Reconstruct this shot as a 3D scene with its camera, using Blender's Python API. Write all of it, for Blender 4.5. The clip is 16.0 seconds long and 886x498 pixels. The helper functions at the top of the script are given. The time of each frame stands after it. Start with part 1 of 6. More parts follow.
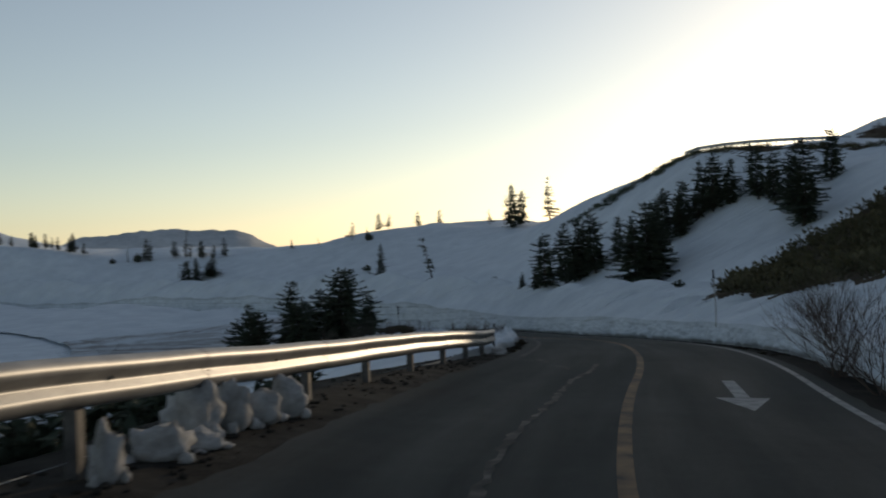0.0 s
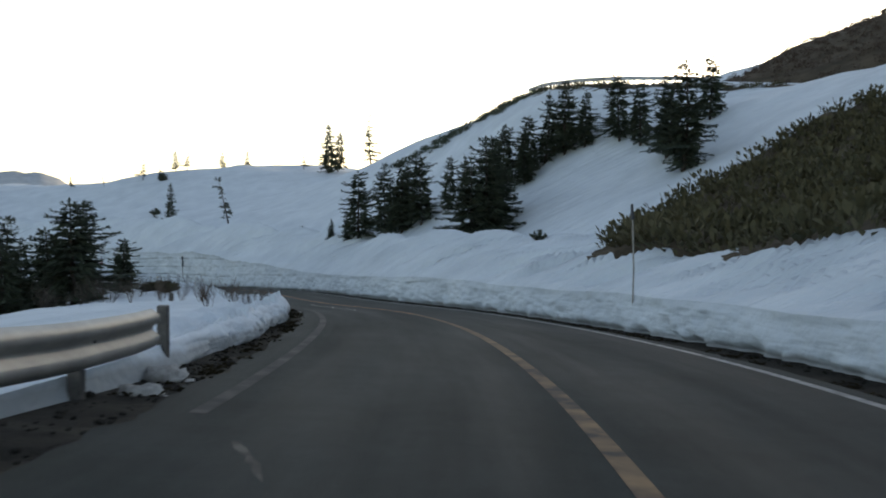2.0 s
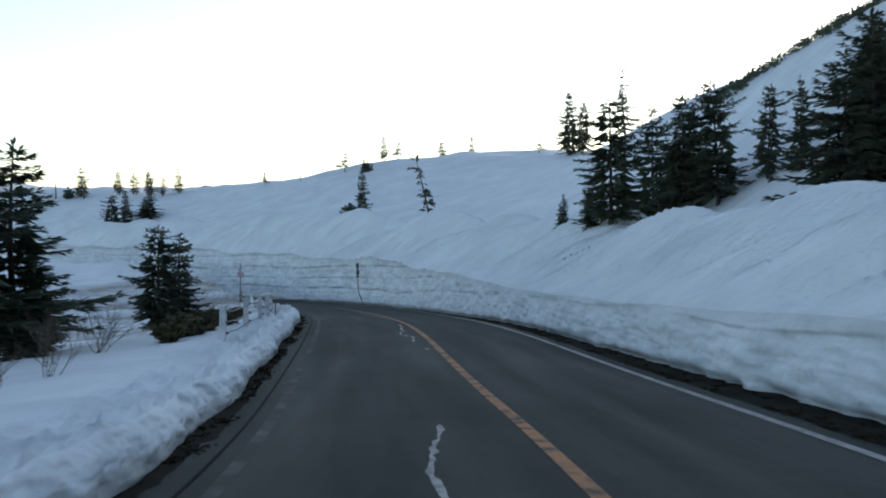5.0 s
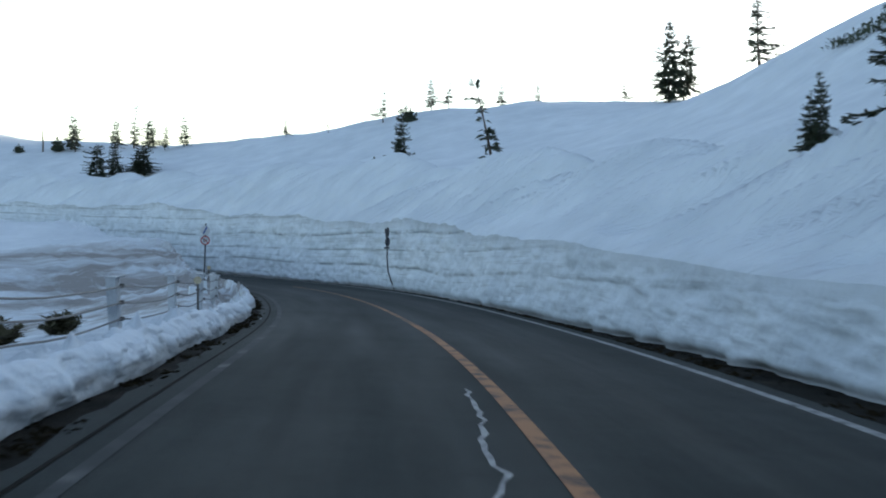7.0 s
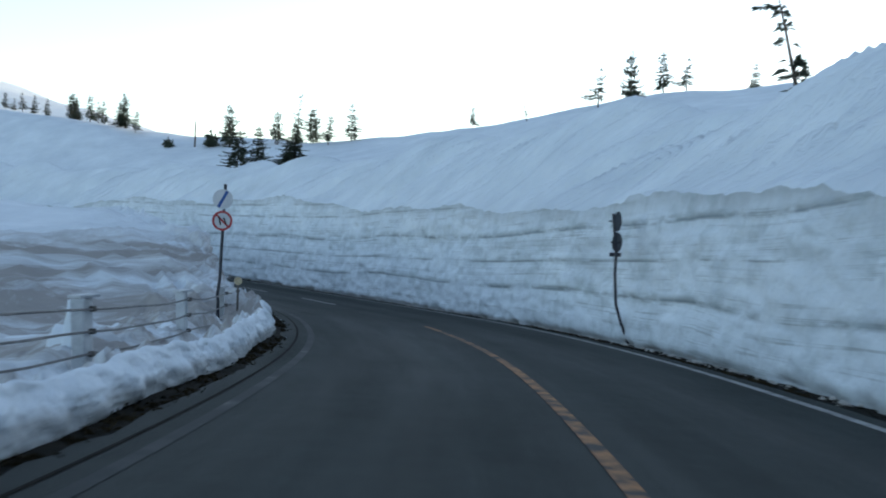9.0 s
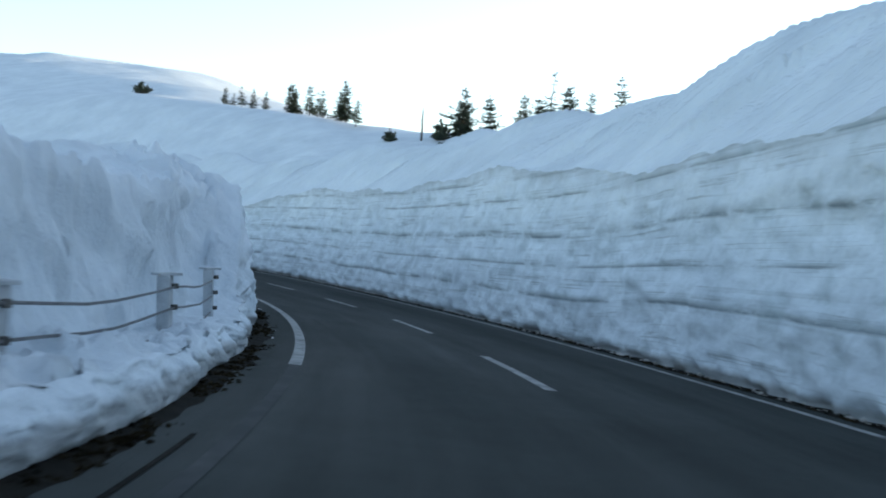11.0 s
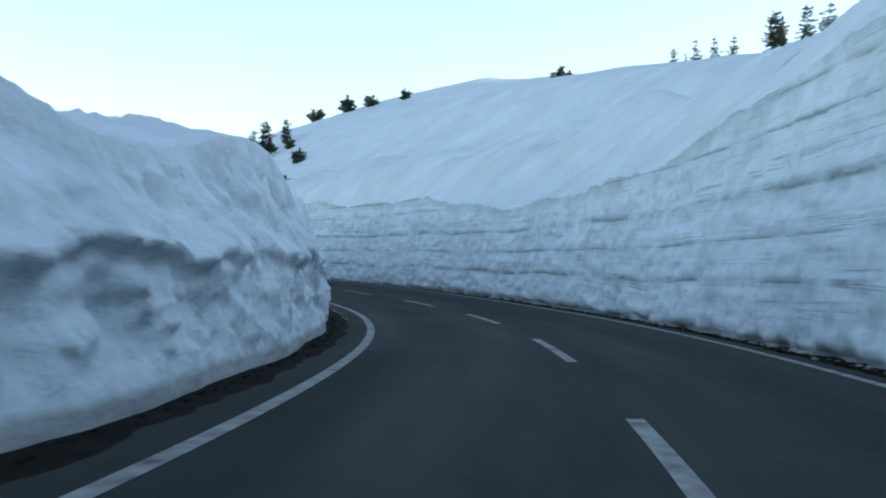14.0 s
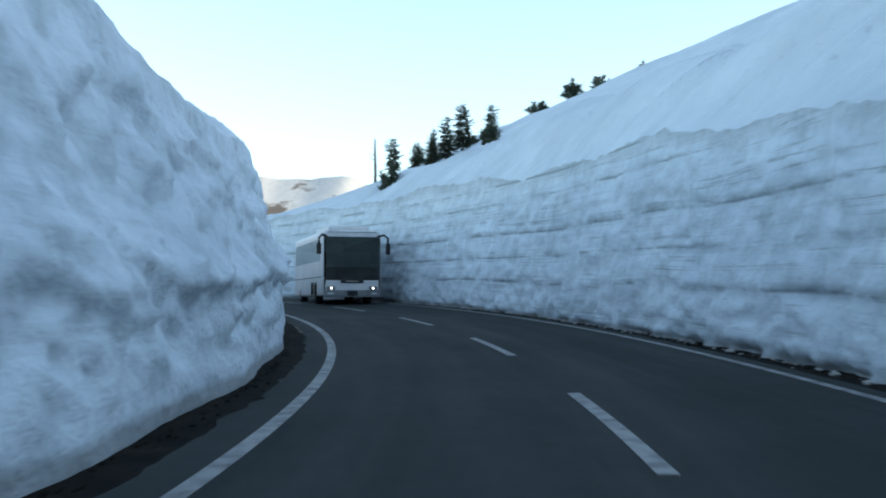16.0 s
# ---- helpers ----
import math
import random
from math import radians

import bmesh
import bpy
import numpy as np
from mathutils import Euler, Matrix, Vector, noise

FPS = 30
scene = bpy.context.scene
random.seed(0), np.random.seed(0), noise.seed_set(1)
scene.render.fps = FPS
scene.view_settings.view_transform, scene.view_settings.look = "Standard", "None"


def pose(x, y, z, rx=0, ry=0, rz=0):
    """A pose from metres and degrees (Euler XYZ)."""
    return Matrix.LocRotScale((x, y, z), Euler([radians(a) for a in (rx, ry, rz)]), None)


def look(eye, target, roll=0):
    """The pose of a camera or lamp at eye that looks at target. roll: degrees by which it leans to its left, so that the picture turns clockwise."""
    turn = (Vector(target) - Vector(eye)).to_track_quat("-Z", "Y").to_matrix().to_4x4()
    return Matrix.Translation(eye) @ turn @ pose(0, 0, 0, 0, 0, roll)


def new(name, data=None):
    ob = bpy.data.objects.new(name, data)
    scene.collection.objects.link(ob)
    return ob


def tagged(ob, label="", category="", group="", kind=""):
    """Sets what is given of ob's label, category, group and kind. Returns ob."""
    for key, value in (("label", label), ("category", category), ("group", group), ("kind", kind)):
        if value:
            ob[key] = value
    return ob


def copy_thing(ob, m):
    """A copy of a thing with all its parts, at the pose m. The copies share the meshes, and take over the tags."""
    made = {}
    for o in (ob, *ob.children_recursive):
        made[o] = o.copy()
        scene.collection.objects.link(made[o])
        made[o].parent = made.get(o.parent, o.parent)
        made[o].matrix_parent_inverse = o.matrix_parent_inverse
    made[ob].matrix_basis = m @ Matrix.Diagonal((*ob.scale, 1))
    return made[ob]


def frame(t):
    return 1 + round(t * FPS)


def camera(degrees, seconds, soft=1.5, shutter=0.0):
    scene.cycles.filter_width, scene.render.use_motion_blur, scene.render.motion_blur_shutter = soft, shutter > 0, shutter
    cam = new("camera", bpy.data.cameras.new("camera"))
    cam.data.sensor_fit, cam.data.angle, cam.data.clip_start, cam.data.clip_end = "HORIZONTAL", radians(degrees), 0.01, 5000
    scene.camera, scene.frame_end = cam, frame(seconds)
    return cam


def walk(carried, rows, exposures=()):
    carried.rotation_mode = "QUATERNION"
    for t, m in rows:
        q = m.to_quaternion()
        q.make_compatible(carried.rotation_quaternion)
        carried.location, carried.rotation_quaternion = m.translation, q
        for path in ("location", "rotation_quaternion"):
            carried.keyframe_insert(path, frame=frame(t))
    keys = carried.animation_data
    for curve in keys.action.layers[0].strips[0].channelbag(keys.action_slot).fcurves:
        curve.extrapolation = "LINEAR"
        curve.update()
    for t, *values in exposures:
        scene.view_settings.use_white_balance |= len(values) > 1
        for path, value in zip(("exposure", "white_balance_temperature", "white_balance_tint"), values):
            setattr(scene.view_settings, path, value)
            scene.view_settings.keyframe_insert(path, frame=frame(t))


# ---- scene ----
cam = camera(45.3, 16.0, soft=1.9, shutter=0.25)
# seconds, eye x y z in metres, yaw, pitch, roll in degrees
ROWS = [
    (0, -0.000, -0.000, 1.500, 0.03, -0.16, -1.92),
    (0.5, 0.119, 4.976, 1.218, -6.06, -0.71, -1.35),
    (1, 0.704, 9.806, 0.921, -8.72, -0.22, -0.57),
    (1.5, 1.539, 14.536, 0.578, -9.63, -1.96, -0.04),
    (2, 2.436, 19.344, 0.198, -9.50, -2.58, 0.47),
    (2.5, 3.315, 24.389, -0.183, -6.22, -4.62, 0.62),
    (2.9, 3.965, 28.759, -0.471, -1.49, -5.37, 1.00),
    (3, 4.121, 29.896, -0.470, -4.25, -2.78, 2.05),
    (3.5, 4.850, 35.794, -0.810, -0.31, -2.26, -0.45),
    (4, 5.458, 41.939, -1.195, 1.77, -2.05, -1.30),
    (4.2, 5.612, 44.423, -1.316, 2.46, -1.16, 0.45),
    (4.7, 5.581, 50.690, -1.670, 3.36, -1.73, -0.26),
    (5.2, 5.083, 57.013, -2.063, 4.25, -2.29, -0.97),
    (5.8, 4.161, 64.624, -2.579, 5.33, -2.97, -1.82),
    (6.3, 3.365, 70.942, -3.041, 6.22, -3.53, -2.53),
    (6.5, 3.079, 73.456, -3.233, 5.16, -3.68, -1.31),
    (7, 2.286, 79.753, -3.724, 6.37, -3.22, 0.47),
    (7.5, 1.317, 86.116, -4.220, 8.61, -2.93, 1.23),
    (8, 0.226, 92.531, -4.720, 10.95, -3.28, 0.30),
    (8.5, -1.012, 98.862, -5.238, 13.31, -2.45, 1.94),
    (9, -2.440, 105.142, -5.733, 17.37, -1.83, 2.07),
    (9.2, -3.122, 107.627, -5.922, 18.88, -2.47, 1.22),
    (9.7, -5.122, 113.748, -6.365, 22.18, -1.91, 1.73),
    (10.25, -7.769, 120.335, -6.807, 25.71, -1.29, 2.30),
    (10.8, -10.844, 126.781, -7.211, 29.90, -0.67, 2.86),
    (11.3, -13.976, 132.527, -7.554, 34.95, -0.11, 3.37),
    (11.5, -15.314, 134.795, -7.685, 37.21, 0.92, 2.17),
    (12, -18.945, 140.358, -7.991, 40.84, 0.11, -0.66),
    (12.5, -23.034, 145.748, -8.256, 46.25, 0.28, -1.80),
    (13, -27.593, 151.012, -8.488, 50.70, -0.15, -1.72),
    (13.5, -32.687, 156.079, -8.674, 54.25, 1.29, -0.24),
    (14, -38.266, 160.813, -8.856, 58.23, 1.33, -0.12),
    (14.5, -44.158, 165.197, -8.956, 61.55, 1.99, 0.45),
    (15, -50.251, 169.144, -8.954, 63.68, 2.37, 0.78),
    (15.5, -56.451, 172.740, -8.904, 66.44, 2.83, 0.06),
    (16, -62.837, 175.854, -8.810, 71.51, 2.66, 0.07),
]

EXPOSURES = [
    (0.0, -0.18, 7050, 11), (1.0, -0.12, 7150, 11), (1.5, 0.3, 7200, 11), (2.0, 1.1, 7300, 11), (2.6, 1.52, 7000, 10), (3.5, 1.42, 6600, 8),
    (4.2, 1.36, 6550, 8), (6.4, 1.0, 6400, 8), (7.0, 1.42, 6400, 8), (9.0, 1.50, 6400, 7), (11.5, 1.74, 6450, 5), (14.0, 1.80, 6350, 3), (16.0, 1.86, 6200, 2),
]
walk(cam, [(t, pose(x, y, z, 90 + pitch, 0, yaw) @ pose(0, 0, 0, 0, 0, roll)) for t, x, y, z, yaw, pitch, roll in ROWS], EXPOSURES)

# ---- light: low sun behind the hill, clear evening sky ----
SUN_AZ, SUN_EL = 27.3, 7.6
world = bpy.data.worlds.new("evening_sky")
scene.world = world
world.use_nodes = True
wn, wl = world.node_tree.nodes, world.node_tree.links
sky = wn.new("ShaderNodeTexSky")
sky.sky_type, sky.sun_disc = "NISHITA", False
sky.sun_elevation, sky.sun_rotation = radians(SUN_EL), radians(SUN_AZ)
sky.altitude, sky.air_density, sky.dust_density, sky.ozone_density = 1500, 1.0, 1.3, 1.7
wn["Background"].inputs["Strength"].default_value = 0.15
pale = wn.new("ShaderNodeHueSaturation")
pale.inputs["Saturation"].default_value = 0.74
wl.new(sky.outputs[0], pale.inputs["Color"])
wl.new(pale.outputs[0], wn["Background"].inputs["Color"])
sun = new("sun", bpy.data.lights.new("sun", "SUN"))
sun.data.energy, sun.data.angle, sun.data.color = 2.0, radians(0.53), (1.0, 0.82, 0.6)
sun.matrix_world = look((0, 0, 0), (-math.sin(radians(SUN_AZ)) * math.cos(radians(SUN_EL)), -math.cos(radians(SUN_AZ)) * math.cos(radians(SUN_EL)), -math.sin(radians(SUN_EL))))


# ---- materials ----
def material(name):
    m = bpy.data.materials.new(name)
    m.use_nodes = True
    return m, m.node_tree.nodes, m.node_tree.links, m.node_tree.nodes["Principled BSDF"]


def node(nodes, kind, **inputs):
    n = nodes.new(kind)
    for key, value in inputs.items():
        n.inputs[key.replace("_", " ")].default_value = value
    return n


def ramp(nodes, *stops):
    n = nodes.new("ShaderNodeValToRGB")
    e = n.color_ramp.elements
    while len(e) < len(stops):
        e.new(0.5)
    for el, (p, c) in zip(e, stops):
        el.position = p
        el.color = (*c, 1) if len(c) == 3 else c
    return n


def noisy(name, stops, scale=3.0, detail=8.0, rough=0.8, bump=0.0, bump_scale=None, metal=0.0, fine=None, coords="Object", gloss=0.25):
    """A plain surface whose colour wanders between the stops, with a second, finer grain and relief."""
    m, n, l, b = material(name)
    co = n.new("ShaderNodeTexCoord")
    a = node(n, "ShaderNodeTexNoise", Scale=scale, Detail=detail, Roughness=0.6)
    l.new(co.outputs[coords], a.inputs["Vector"])
    r = ramp(n, *stops)
    l.new(a.outputs["Fac"], r.inputs["Fac"])
    colour = r.outputs["Color"]
    f = node(n, "ShaderNodeTexNoise", Scale=fine or scale * 14, Detail=4.0, Roughness=0.7)
    l.new(co.outputs[coords], f.inputs["Vector"])
    fr = ramp(n, (0.3, (0.72,) * 3), (0.7, (1.0,) * 3))
    l.new(f.outputs["Fac"], fr.inputs["Fac"])
    mx = n.new("ShaderNodeMix")
    mx.data_type, mx.blend_type = "RGBA", "MULTIPLY"
    mx.inputs["Factor"].default_value = 0.6
    l.new(colour, mx.inputs["A"]), l.new(fr.outputs["Color"], mx.inputs["B"])
    l.new(mx.outputs["Result"], b.inputs["Base Color"])
    b.inputs["Specular IOR Level"].default_value = 0.5 if metal else gloss
    b.inputs["Roughness"].default_value, b.inputs["Metallic"].default_value = rough, metal
    if bump:
        bp = node(n, "ShaderNodeBump", Strength=bump, Distance=0.05)
        t = node(n, "ShaderNodeTexNoise", Scale=bump_scale or scale * 6, Detail=6.0, Roughness=0.65)
        l.new(co.outputs[coords], t.inputs["Vector"])
        l.new(t.outputs["Fac"], bp.inputs["Height"]), l.new(bp.outputs["Normal"], b.inputs["Normal"])
    return m


def snow_material(name, dirt=0.0, strata=0.0, grain=1.0, scree=False, streaks=0.0, spray=0.35, icy=0.0, pale=1.0):
    """Old spring snow. The UV map holds metres along the road and metres above it, for the dirty layers of a cut bank."""
    m, n, l, b = material(name)
    co = n.new("ShaderNodeTexCoord")
    white = ramp(n, (0.3, (0.55 * pale, 0.615 * pale, 0.67 * pale)), (0.7, (0.70 * pale, 0.765 * pale, 0.815 * pale)))
    a = node(n, "ShaderNodeTexNoise", Scale=0.35, Detail=7.0, Roughness=0.6)
    l.new(co.outputs["Object"], a.inputs["Vector"]), l.new(a.outputs["Fac"], white.inputs["Fac"])
    colour = white.outputs["Color"]

    def over(colour, mask, tint):
        mx = n.new("ShaderNodeMix")
        mx.data_type = "RGBA"
        l.new(mask, mx.inputs["Factor"]), l.new(colour, mx.inputs["A"])
        mx.inputs["B"].default_value = (*tint, 1)
        return mx.outputs["Result"]

    def times(x, y):
        q = n.new("ShaderNodeMath")
        q.operation = "MULTIPLY"
        l.new(x, q.inputs[0])
        if isinstance(y, float):
            q.inputs[1].default_value = y
        else:
            l.new(y, q.inputs[1])
        return q.outputs[0]

    if dirt:
        d = node(n, "ShaderNodeTexNoise", Scale=0.9, Detail=9.0, Roughness=0.72)
        l.new(co.outputs["Object"], d.inputs["Vector"])
        dr = ramp(n, (0.48, (0, 0, 0)), (0.75, (1, 1, 1)))
        l.new(d.outputs["Fac"], dr.inputs["Fac"])
        colour = over(colour, times(dr.outputs["Color"], dirt), (0.31, 0.33, 0.32))
    if scree:
        # grit slid down with the snow, in slanting bands where the valley side rises to the wall
        mp = n.new("ShaderNodeMapping")
        mp.vector_type = "TEXTURE"
        mp.inputs["Scale"].default_value = (4.5, 0.30, 1)
        mp.inputs["Rotation"].default_value = (0, 0, 0.13)
        l.new(co.outputs["UV"], mp.inputs["Vector"])
        st = node(n, "ShaderNodeTexNoise", Scale=1.0, Detail=9.0, Roughness=0.7)
        l.new(mp.outputs[0], st.inputs["Vector"])
        sr = ramp(n, (0.40, (0, 0, 0)), (0.55, (1, 1, 1)))
        l.new(st.outputs["Fac"], sr.inputs["Fac"])
        uv = n.new("ShaderNodeSeparateXYZ")
        l.new(co.outputs["UV"], uv.inputs[0])
        span = n.new("ShaderNodeMapRange")
        for key, value in zip(("From Min", "From Max", "To Min", "To Max"), (104.0, 140.0, 0.0, 1.0)):
            span.inputs[key].default_value = value
        l.new(uv.outputs["X"], span.inputs["Value"])
        win = ramp(n, (0.0, (0, 0, 0)), (0.3, (1, 1, 1)), (0.85, (1, 1, 1)), (1.0, (0, 0, 0)))
        l.new(span.outputs["Result"], win.inputs["Fac"])
        colour = over(colour, times(times(sr.outputs["Color"], win.outputs["Color"]), 0.9), (0.25, 0.235, 0.22))
    if strata:
        def band(along, up, detail, lo, hi, seed, distort=0.12):
            """Thin dirty layers: the narrow crest of a noise drawn out along the road."""
            mp = n.new("ShaderNodeMapping")
            mp.inputs["Scale"].default_value = (along, up, 1)
            mp.inputs["Location"].default_value = (seed, seed * 0.7, 0)
            l.new(co.outputs["UV"], mp.inputs["Vector"])
            q = node(n, "ShaderNodeTexNoise", Scale=1.0, Detail=detail, Roughness=0.55, Distortion=distort)
            l.new(mp.outputs[0], q.inputs["Vector"])
            mid = (lo + hi) / 2
            r = ramp(n, (lo, (0, 0, 0)), (mid, (1, 1, 1)), (hi, (0, 0, 0)))
            l.new(q.outputs["Fac"], r.inputs["Fac"])
            return r.outputs["Color"]

        brk = node(n, "ShaderNodeTexNoise", Scale=0.8, Detail=6.0, Roughness=0.7)
        l.new(co.outputs["Object"], brk.inputs["Vector"])
        vy = n.new("ShaderNodeSeparateXYZ")
        l.new(co.outputs["UV"], vy.inputs[0])

        def patchy(along, up, lo, hi, seed):
            mp = n.new("ShaderNodeMapping")
            mp.inputs["Scale"].default_value = (along, up, 1)
            mp.inputs["Location"].default_value = (seed, seed, 0)
            l.new(co.outputs["UV"], mp.inputs["Vector"])
            q = node(n, "ShaderNodeTexNoise", Scale=1.0, Detail=6.0, Roughness=0.7)
            l.new(mp.outputs[0], q.inputs["Vector"])
            r = ramp(n, (lo, (0, 0, 0)), (hi, (1, 1, 1)))
            l.new(q.outputs["Fac"], r.inputs["Fac"])
            return r.outputs["Color"]

        grow = n.new("ShaderNodeMapRange")
        for key, value in zip(("From Min", "From Max", "To Min", "To Max"), (88.0, 128.0, 0.16, 1.0)):
            grow.inputs[key].default_value = value
        l.new(vy.outputs["X"], grow.inputs["Value"])
        # a thin dirty line under the lip of every layer
        lay = n.new("ShaderNodeMath")
        lay.operation = "FRACT"
        l.new(times(vy.outputs["Y"], 1.0 / LAYER), lay.inputs[0])
        lr = ramp(n, (0.0, (0.95, 0.95, 0.95)), (0.05, (0.5, 0.5, 0.5)), (0.13, (0, 0, 0)), (0.96, (0, 0, 0)), (1.0, (0.95, 0.95, 0.95)))
        l.new(lay.outputs[0], lr.inputs["Fac"])
        for mask, amount, tint in ((times(band(0.035, 2.4, 3.0, 0.50, 0.60, 3.0), patchy(0.35, 1.2, 0.44, 0.60, 1.0)), 0.40, (0.28, 0.32, 0.335)),
                                   (times(band(0.06, 6.5, 3.0, 0.53, 0.59, 11.0, 0.3), patchy(0.5, 1.8, 0.46, 0.58, 5.0)), 0.8, (0.28, 0.315, 0.33)),
                                   (times(lr.outputs["Color"], patchy(0.3, 1.4, 0.45, 0.55, 0.0)), 1.0, (0.20, 0.235, 0.25)),
                                   (patchy(1.1, 1.3, 0.54, 0.72, 9.0), 0.5, (0.33, 0.39, 0.41))):
            colour = over(colour, times(times(mask, grow.outputs[0]), amount * strata), tint)
        # the old grey surface that shows at the lip, and what has run down from it
        lipn = n.new("ShaderNodeAttribute")
        lipn.attribute_name = "below_lip"
        wave = n.new("ShaderNodeMath")
        wave.operation = "MULTIPLY_ADD"
        l.new(patchy(0.9, 0.5, 0.2, 0.8, 2.0), wave.inputs[0])
        wave.inputs[1].default_value = 0.55
        l.new(lipn.outputs["Fac"], wave.inputs[2])
        near_lip = n.new("ShaderNodeMapRange")
        for key, value in zip(("From Min", "From Max", "To Min", "To Max"), (0.15, 0.75, 1.0, 0.0)):
            near_lip.inputs[key].default_value = value
        l.new(wave.outputs[0], near_lip.inputs["Value"])
        colour = over(colour, times(times(times(near_lip.outputs[0], patchy(0.3, 1.6, 0.30, 0.58, 7.0)), grow.outputs[0]), 0.75 * strata), (0.28, 0.305, 0.31))
        # meltwater streaks down the face
        mp2 = n.new("ShaderNodeMapping")
        mp2.inputs["Scale"].default_value = (1.6, 0.22, 1)
        l.new(co.outputs["UV"], mp2.inputs["Vector"])
        vs = node(n, "ShaderNodeTexNoise", Scale=1.0, Detail=5.0, Roughness=0.6)
        l.new(mp2.outputs[0], vs.inputs["Vector"])
        vr = ramp(n, (0.56, (0, 0, 0)), (0.8, (1, 1, 1)))
        l.new(vs.outputs["Fac"], vr.inputs["Fac"])
        colour = over(colour, times(vr.outputs["Color"], 0.4 * strata), (0.42, 0.47, 0.49))
        # spray of road dirt on the lowest half metre
        uv = n.new("ShaderNodeSeparateXYZ")
        l.new(co.outputs["UV"], uv.inputs[0])
        add = n.new("ShaderNodeMath")
        add.operation = "MULTIPLY_ADD"
        l.new(brk.outputs["Fac"], add.inputs[0])
        add.inputs[1].default_value = -spray
        l.new(uv.outputs["Y"], add.inputs[2])
        gr = ramp(n, (0.0, (1, 1, 1)), (0.06 + 0.15 * spray, (0, 0, 0)))
        l.new(add.outputs[0], gr.inputs["Fac"])
        colour = over(colour, times(gr.outputs["Color"], 0.6), (0.20, 0.19, 0.17))
    if icy:
        # hard, half-clear ice that the plough has laid open
        iv = node(n, "ShaderNodeTexNoise", Scale=1.3, Detail=5.0, Roughness=0.6)
        l.new(co.outputs["Object"], iv.inputs["Vector"])
        ir = ramp(n, (0.52, (0, 0, 0)), (0.66, (1, 1, 1)))
        l.new(iv.outputs["Fac"], ir.inputs["Fac"])
        colour = over(colour, times(times(ir.outputs["Color"], grow.outputs[0]), icy), (0.30, 0.37, 0.39))
        iv = node(n, "ShaderNodeTexNoise", Scale=7.0, Detail=4.0, Roughness=0.65)
        l.new(co.outputs["Object"], iv.inputs["Vector"])
        ir = ramp(n, (0.54, (0, 0, 0)), (0.74, (1, 1, 1)))
        l.new(iv.outputs["Fac"], ir.inputs["Fac"])
        colour = over(colour, times(times(ir.outputs["Color"], grow.outputs[0]), 0.7 * icy), (0.32, 0.38, 0.40))
    l.new(colour, b.inputs["Base Color"])
    b.inputs["Roughness"].default_value = 0.75
    b.inputs["Specular IOR Level"].default_value = 0.25
    big = node(n, "ShaderNodeTexNoise", Scale=2.6, Detail=6.0, Roughness=0.52)
    l.new(co.outputs["Object"], big.inputs["Vector"])
    bp = node(n, "ShaderNodeBump", Strength=min(1.0, 0.5 * grain), Distance=0.14 * grain)
    l.new(big.outputs["Fac"], bp.inputs["Height"])
    # knobs and hollows a hand wide
    knob = node(n, "ShaderNodeTexNoise", Scale=8.0, Detail=5.0, Roughness=0.62)
    l.new(co.outputs["Object"], knob.inputs["Vector"])
    bk = node(n, "ShaderNodeBump", Strength=min(1.0, 0.55 * grain), Distance=0.055 * grain)
    l.new(knob.outputs["Fac"], bk.inputs["Height"]), l.new(bp.outputs["Normal"], bk.inputs["Normal"])
    # coarse wet grains
    fine = node(n, "ShaderNodeTexNoise", Scale=26.0, Detail=4.0, Roughness=0.7)
    l.new(co.outputs["Object"], fine.inputs["Vector"])
    bf = node(n, "ShaderNodeBump", Strength=0.16 * grain, Distance=0.02)
    l.new(fine.outputs["Fac"], bf.inputs["Height"]), l.new(bk.outputs["Normal"], bf.inputs["Normal"])
    last = bf
    if streaks:
        # slanting furrows where the snow slid down the slope
        mp = n.new("ShaderNodeMapping")
        mp.vector_type = "TEXTURE"
        mp.inputs["Rotation"].default_value = (0, 0, -0.72)
        mp.inputs["Scale"].default_value = (5.0, 0.8, 1)
        l.new(co.outputs["UV"], mp.inputs["Vector"])
        st = node(n, "ShaderNodeTexNoise", Scale=1.0, Detail=6.0, Roughness=0.6)
        l.new(mp.outputs[0], st.inputs["Vector"])
        last = node(n, "ShaderNodeBump", Strength=0.85, Distance=0.34 * streaks)
        l.new(st.outputs["Fac"], last.inputs["Height"]), l.new(bf.outputs["Normal"], last.inputs["Normal"])
    l.new(last.outputs["Normal"], b.inputs["Normal"])
    return m


LAYER = 0.92
SNOW = snow_material("snow", dirt=0.05, grain=0.5)
SNOW_SLOPE = snow_material("hillside_snow", dirt=0.08, grain=0.75, streaks=1.6)
SNOW_HOLLOW = snow_material("valley_side_snow", dirt=0.08, grain=0.9, scree=True)
SNOW_CUT = snow_material("cut_snow", dirt=0.06, strata=1.0, grain=0.9, icy=0.35)
SNOW_PLOUGHED = snow_material("ploughed_snow", dirt=0.12, strata=0.18, grain=1.05, spray=0.22, icy=0.20, pale=1.13)
SNOW_DIRTY = noisy("dirty_snow", [(0.3, (0.26, 0.25, 0.23)), (0.7, (0.58, 0.57, 0.55))], scale=3.5, fine=30, rough=0.8, bump=0.6, bump_scale=14)


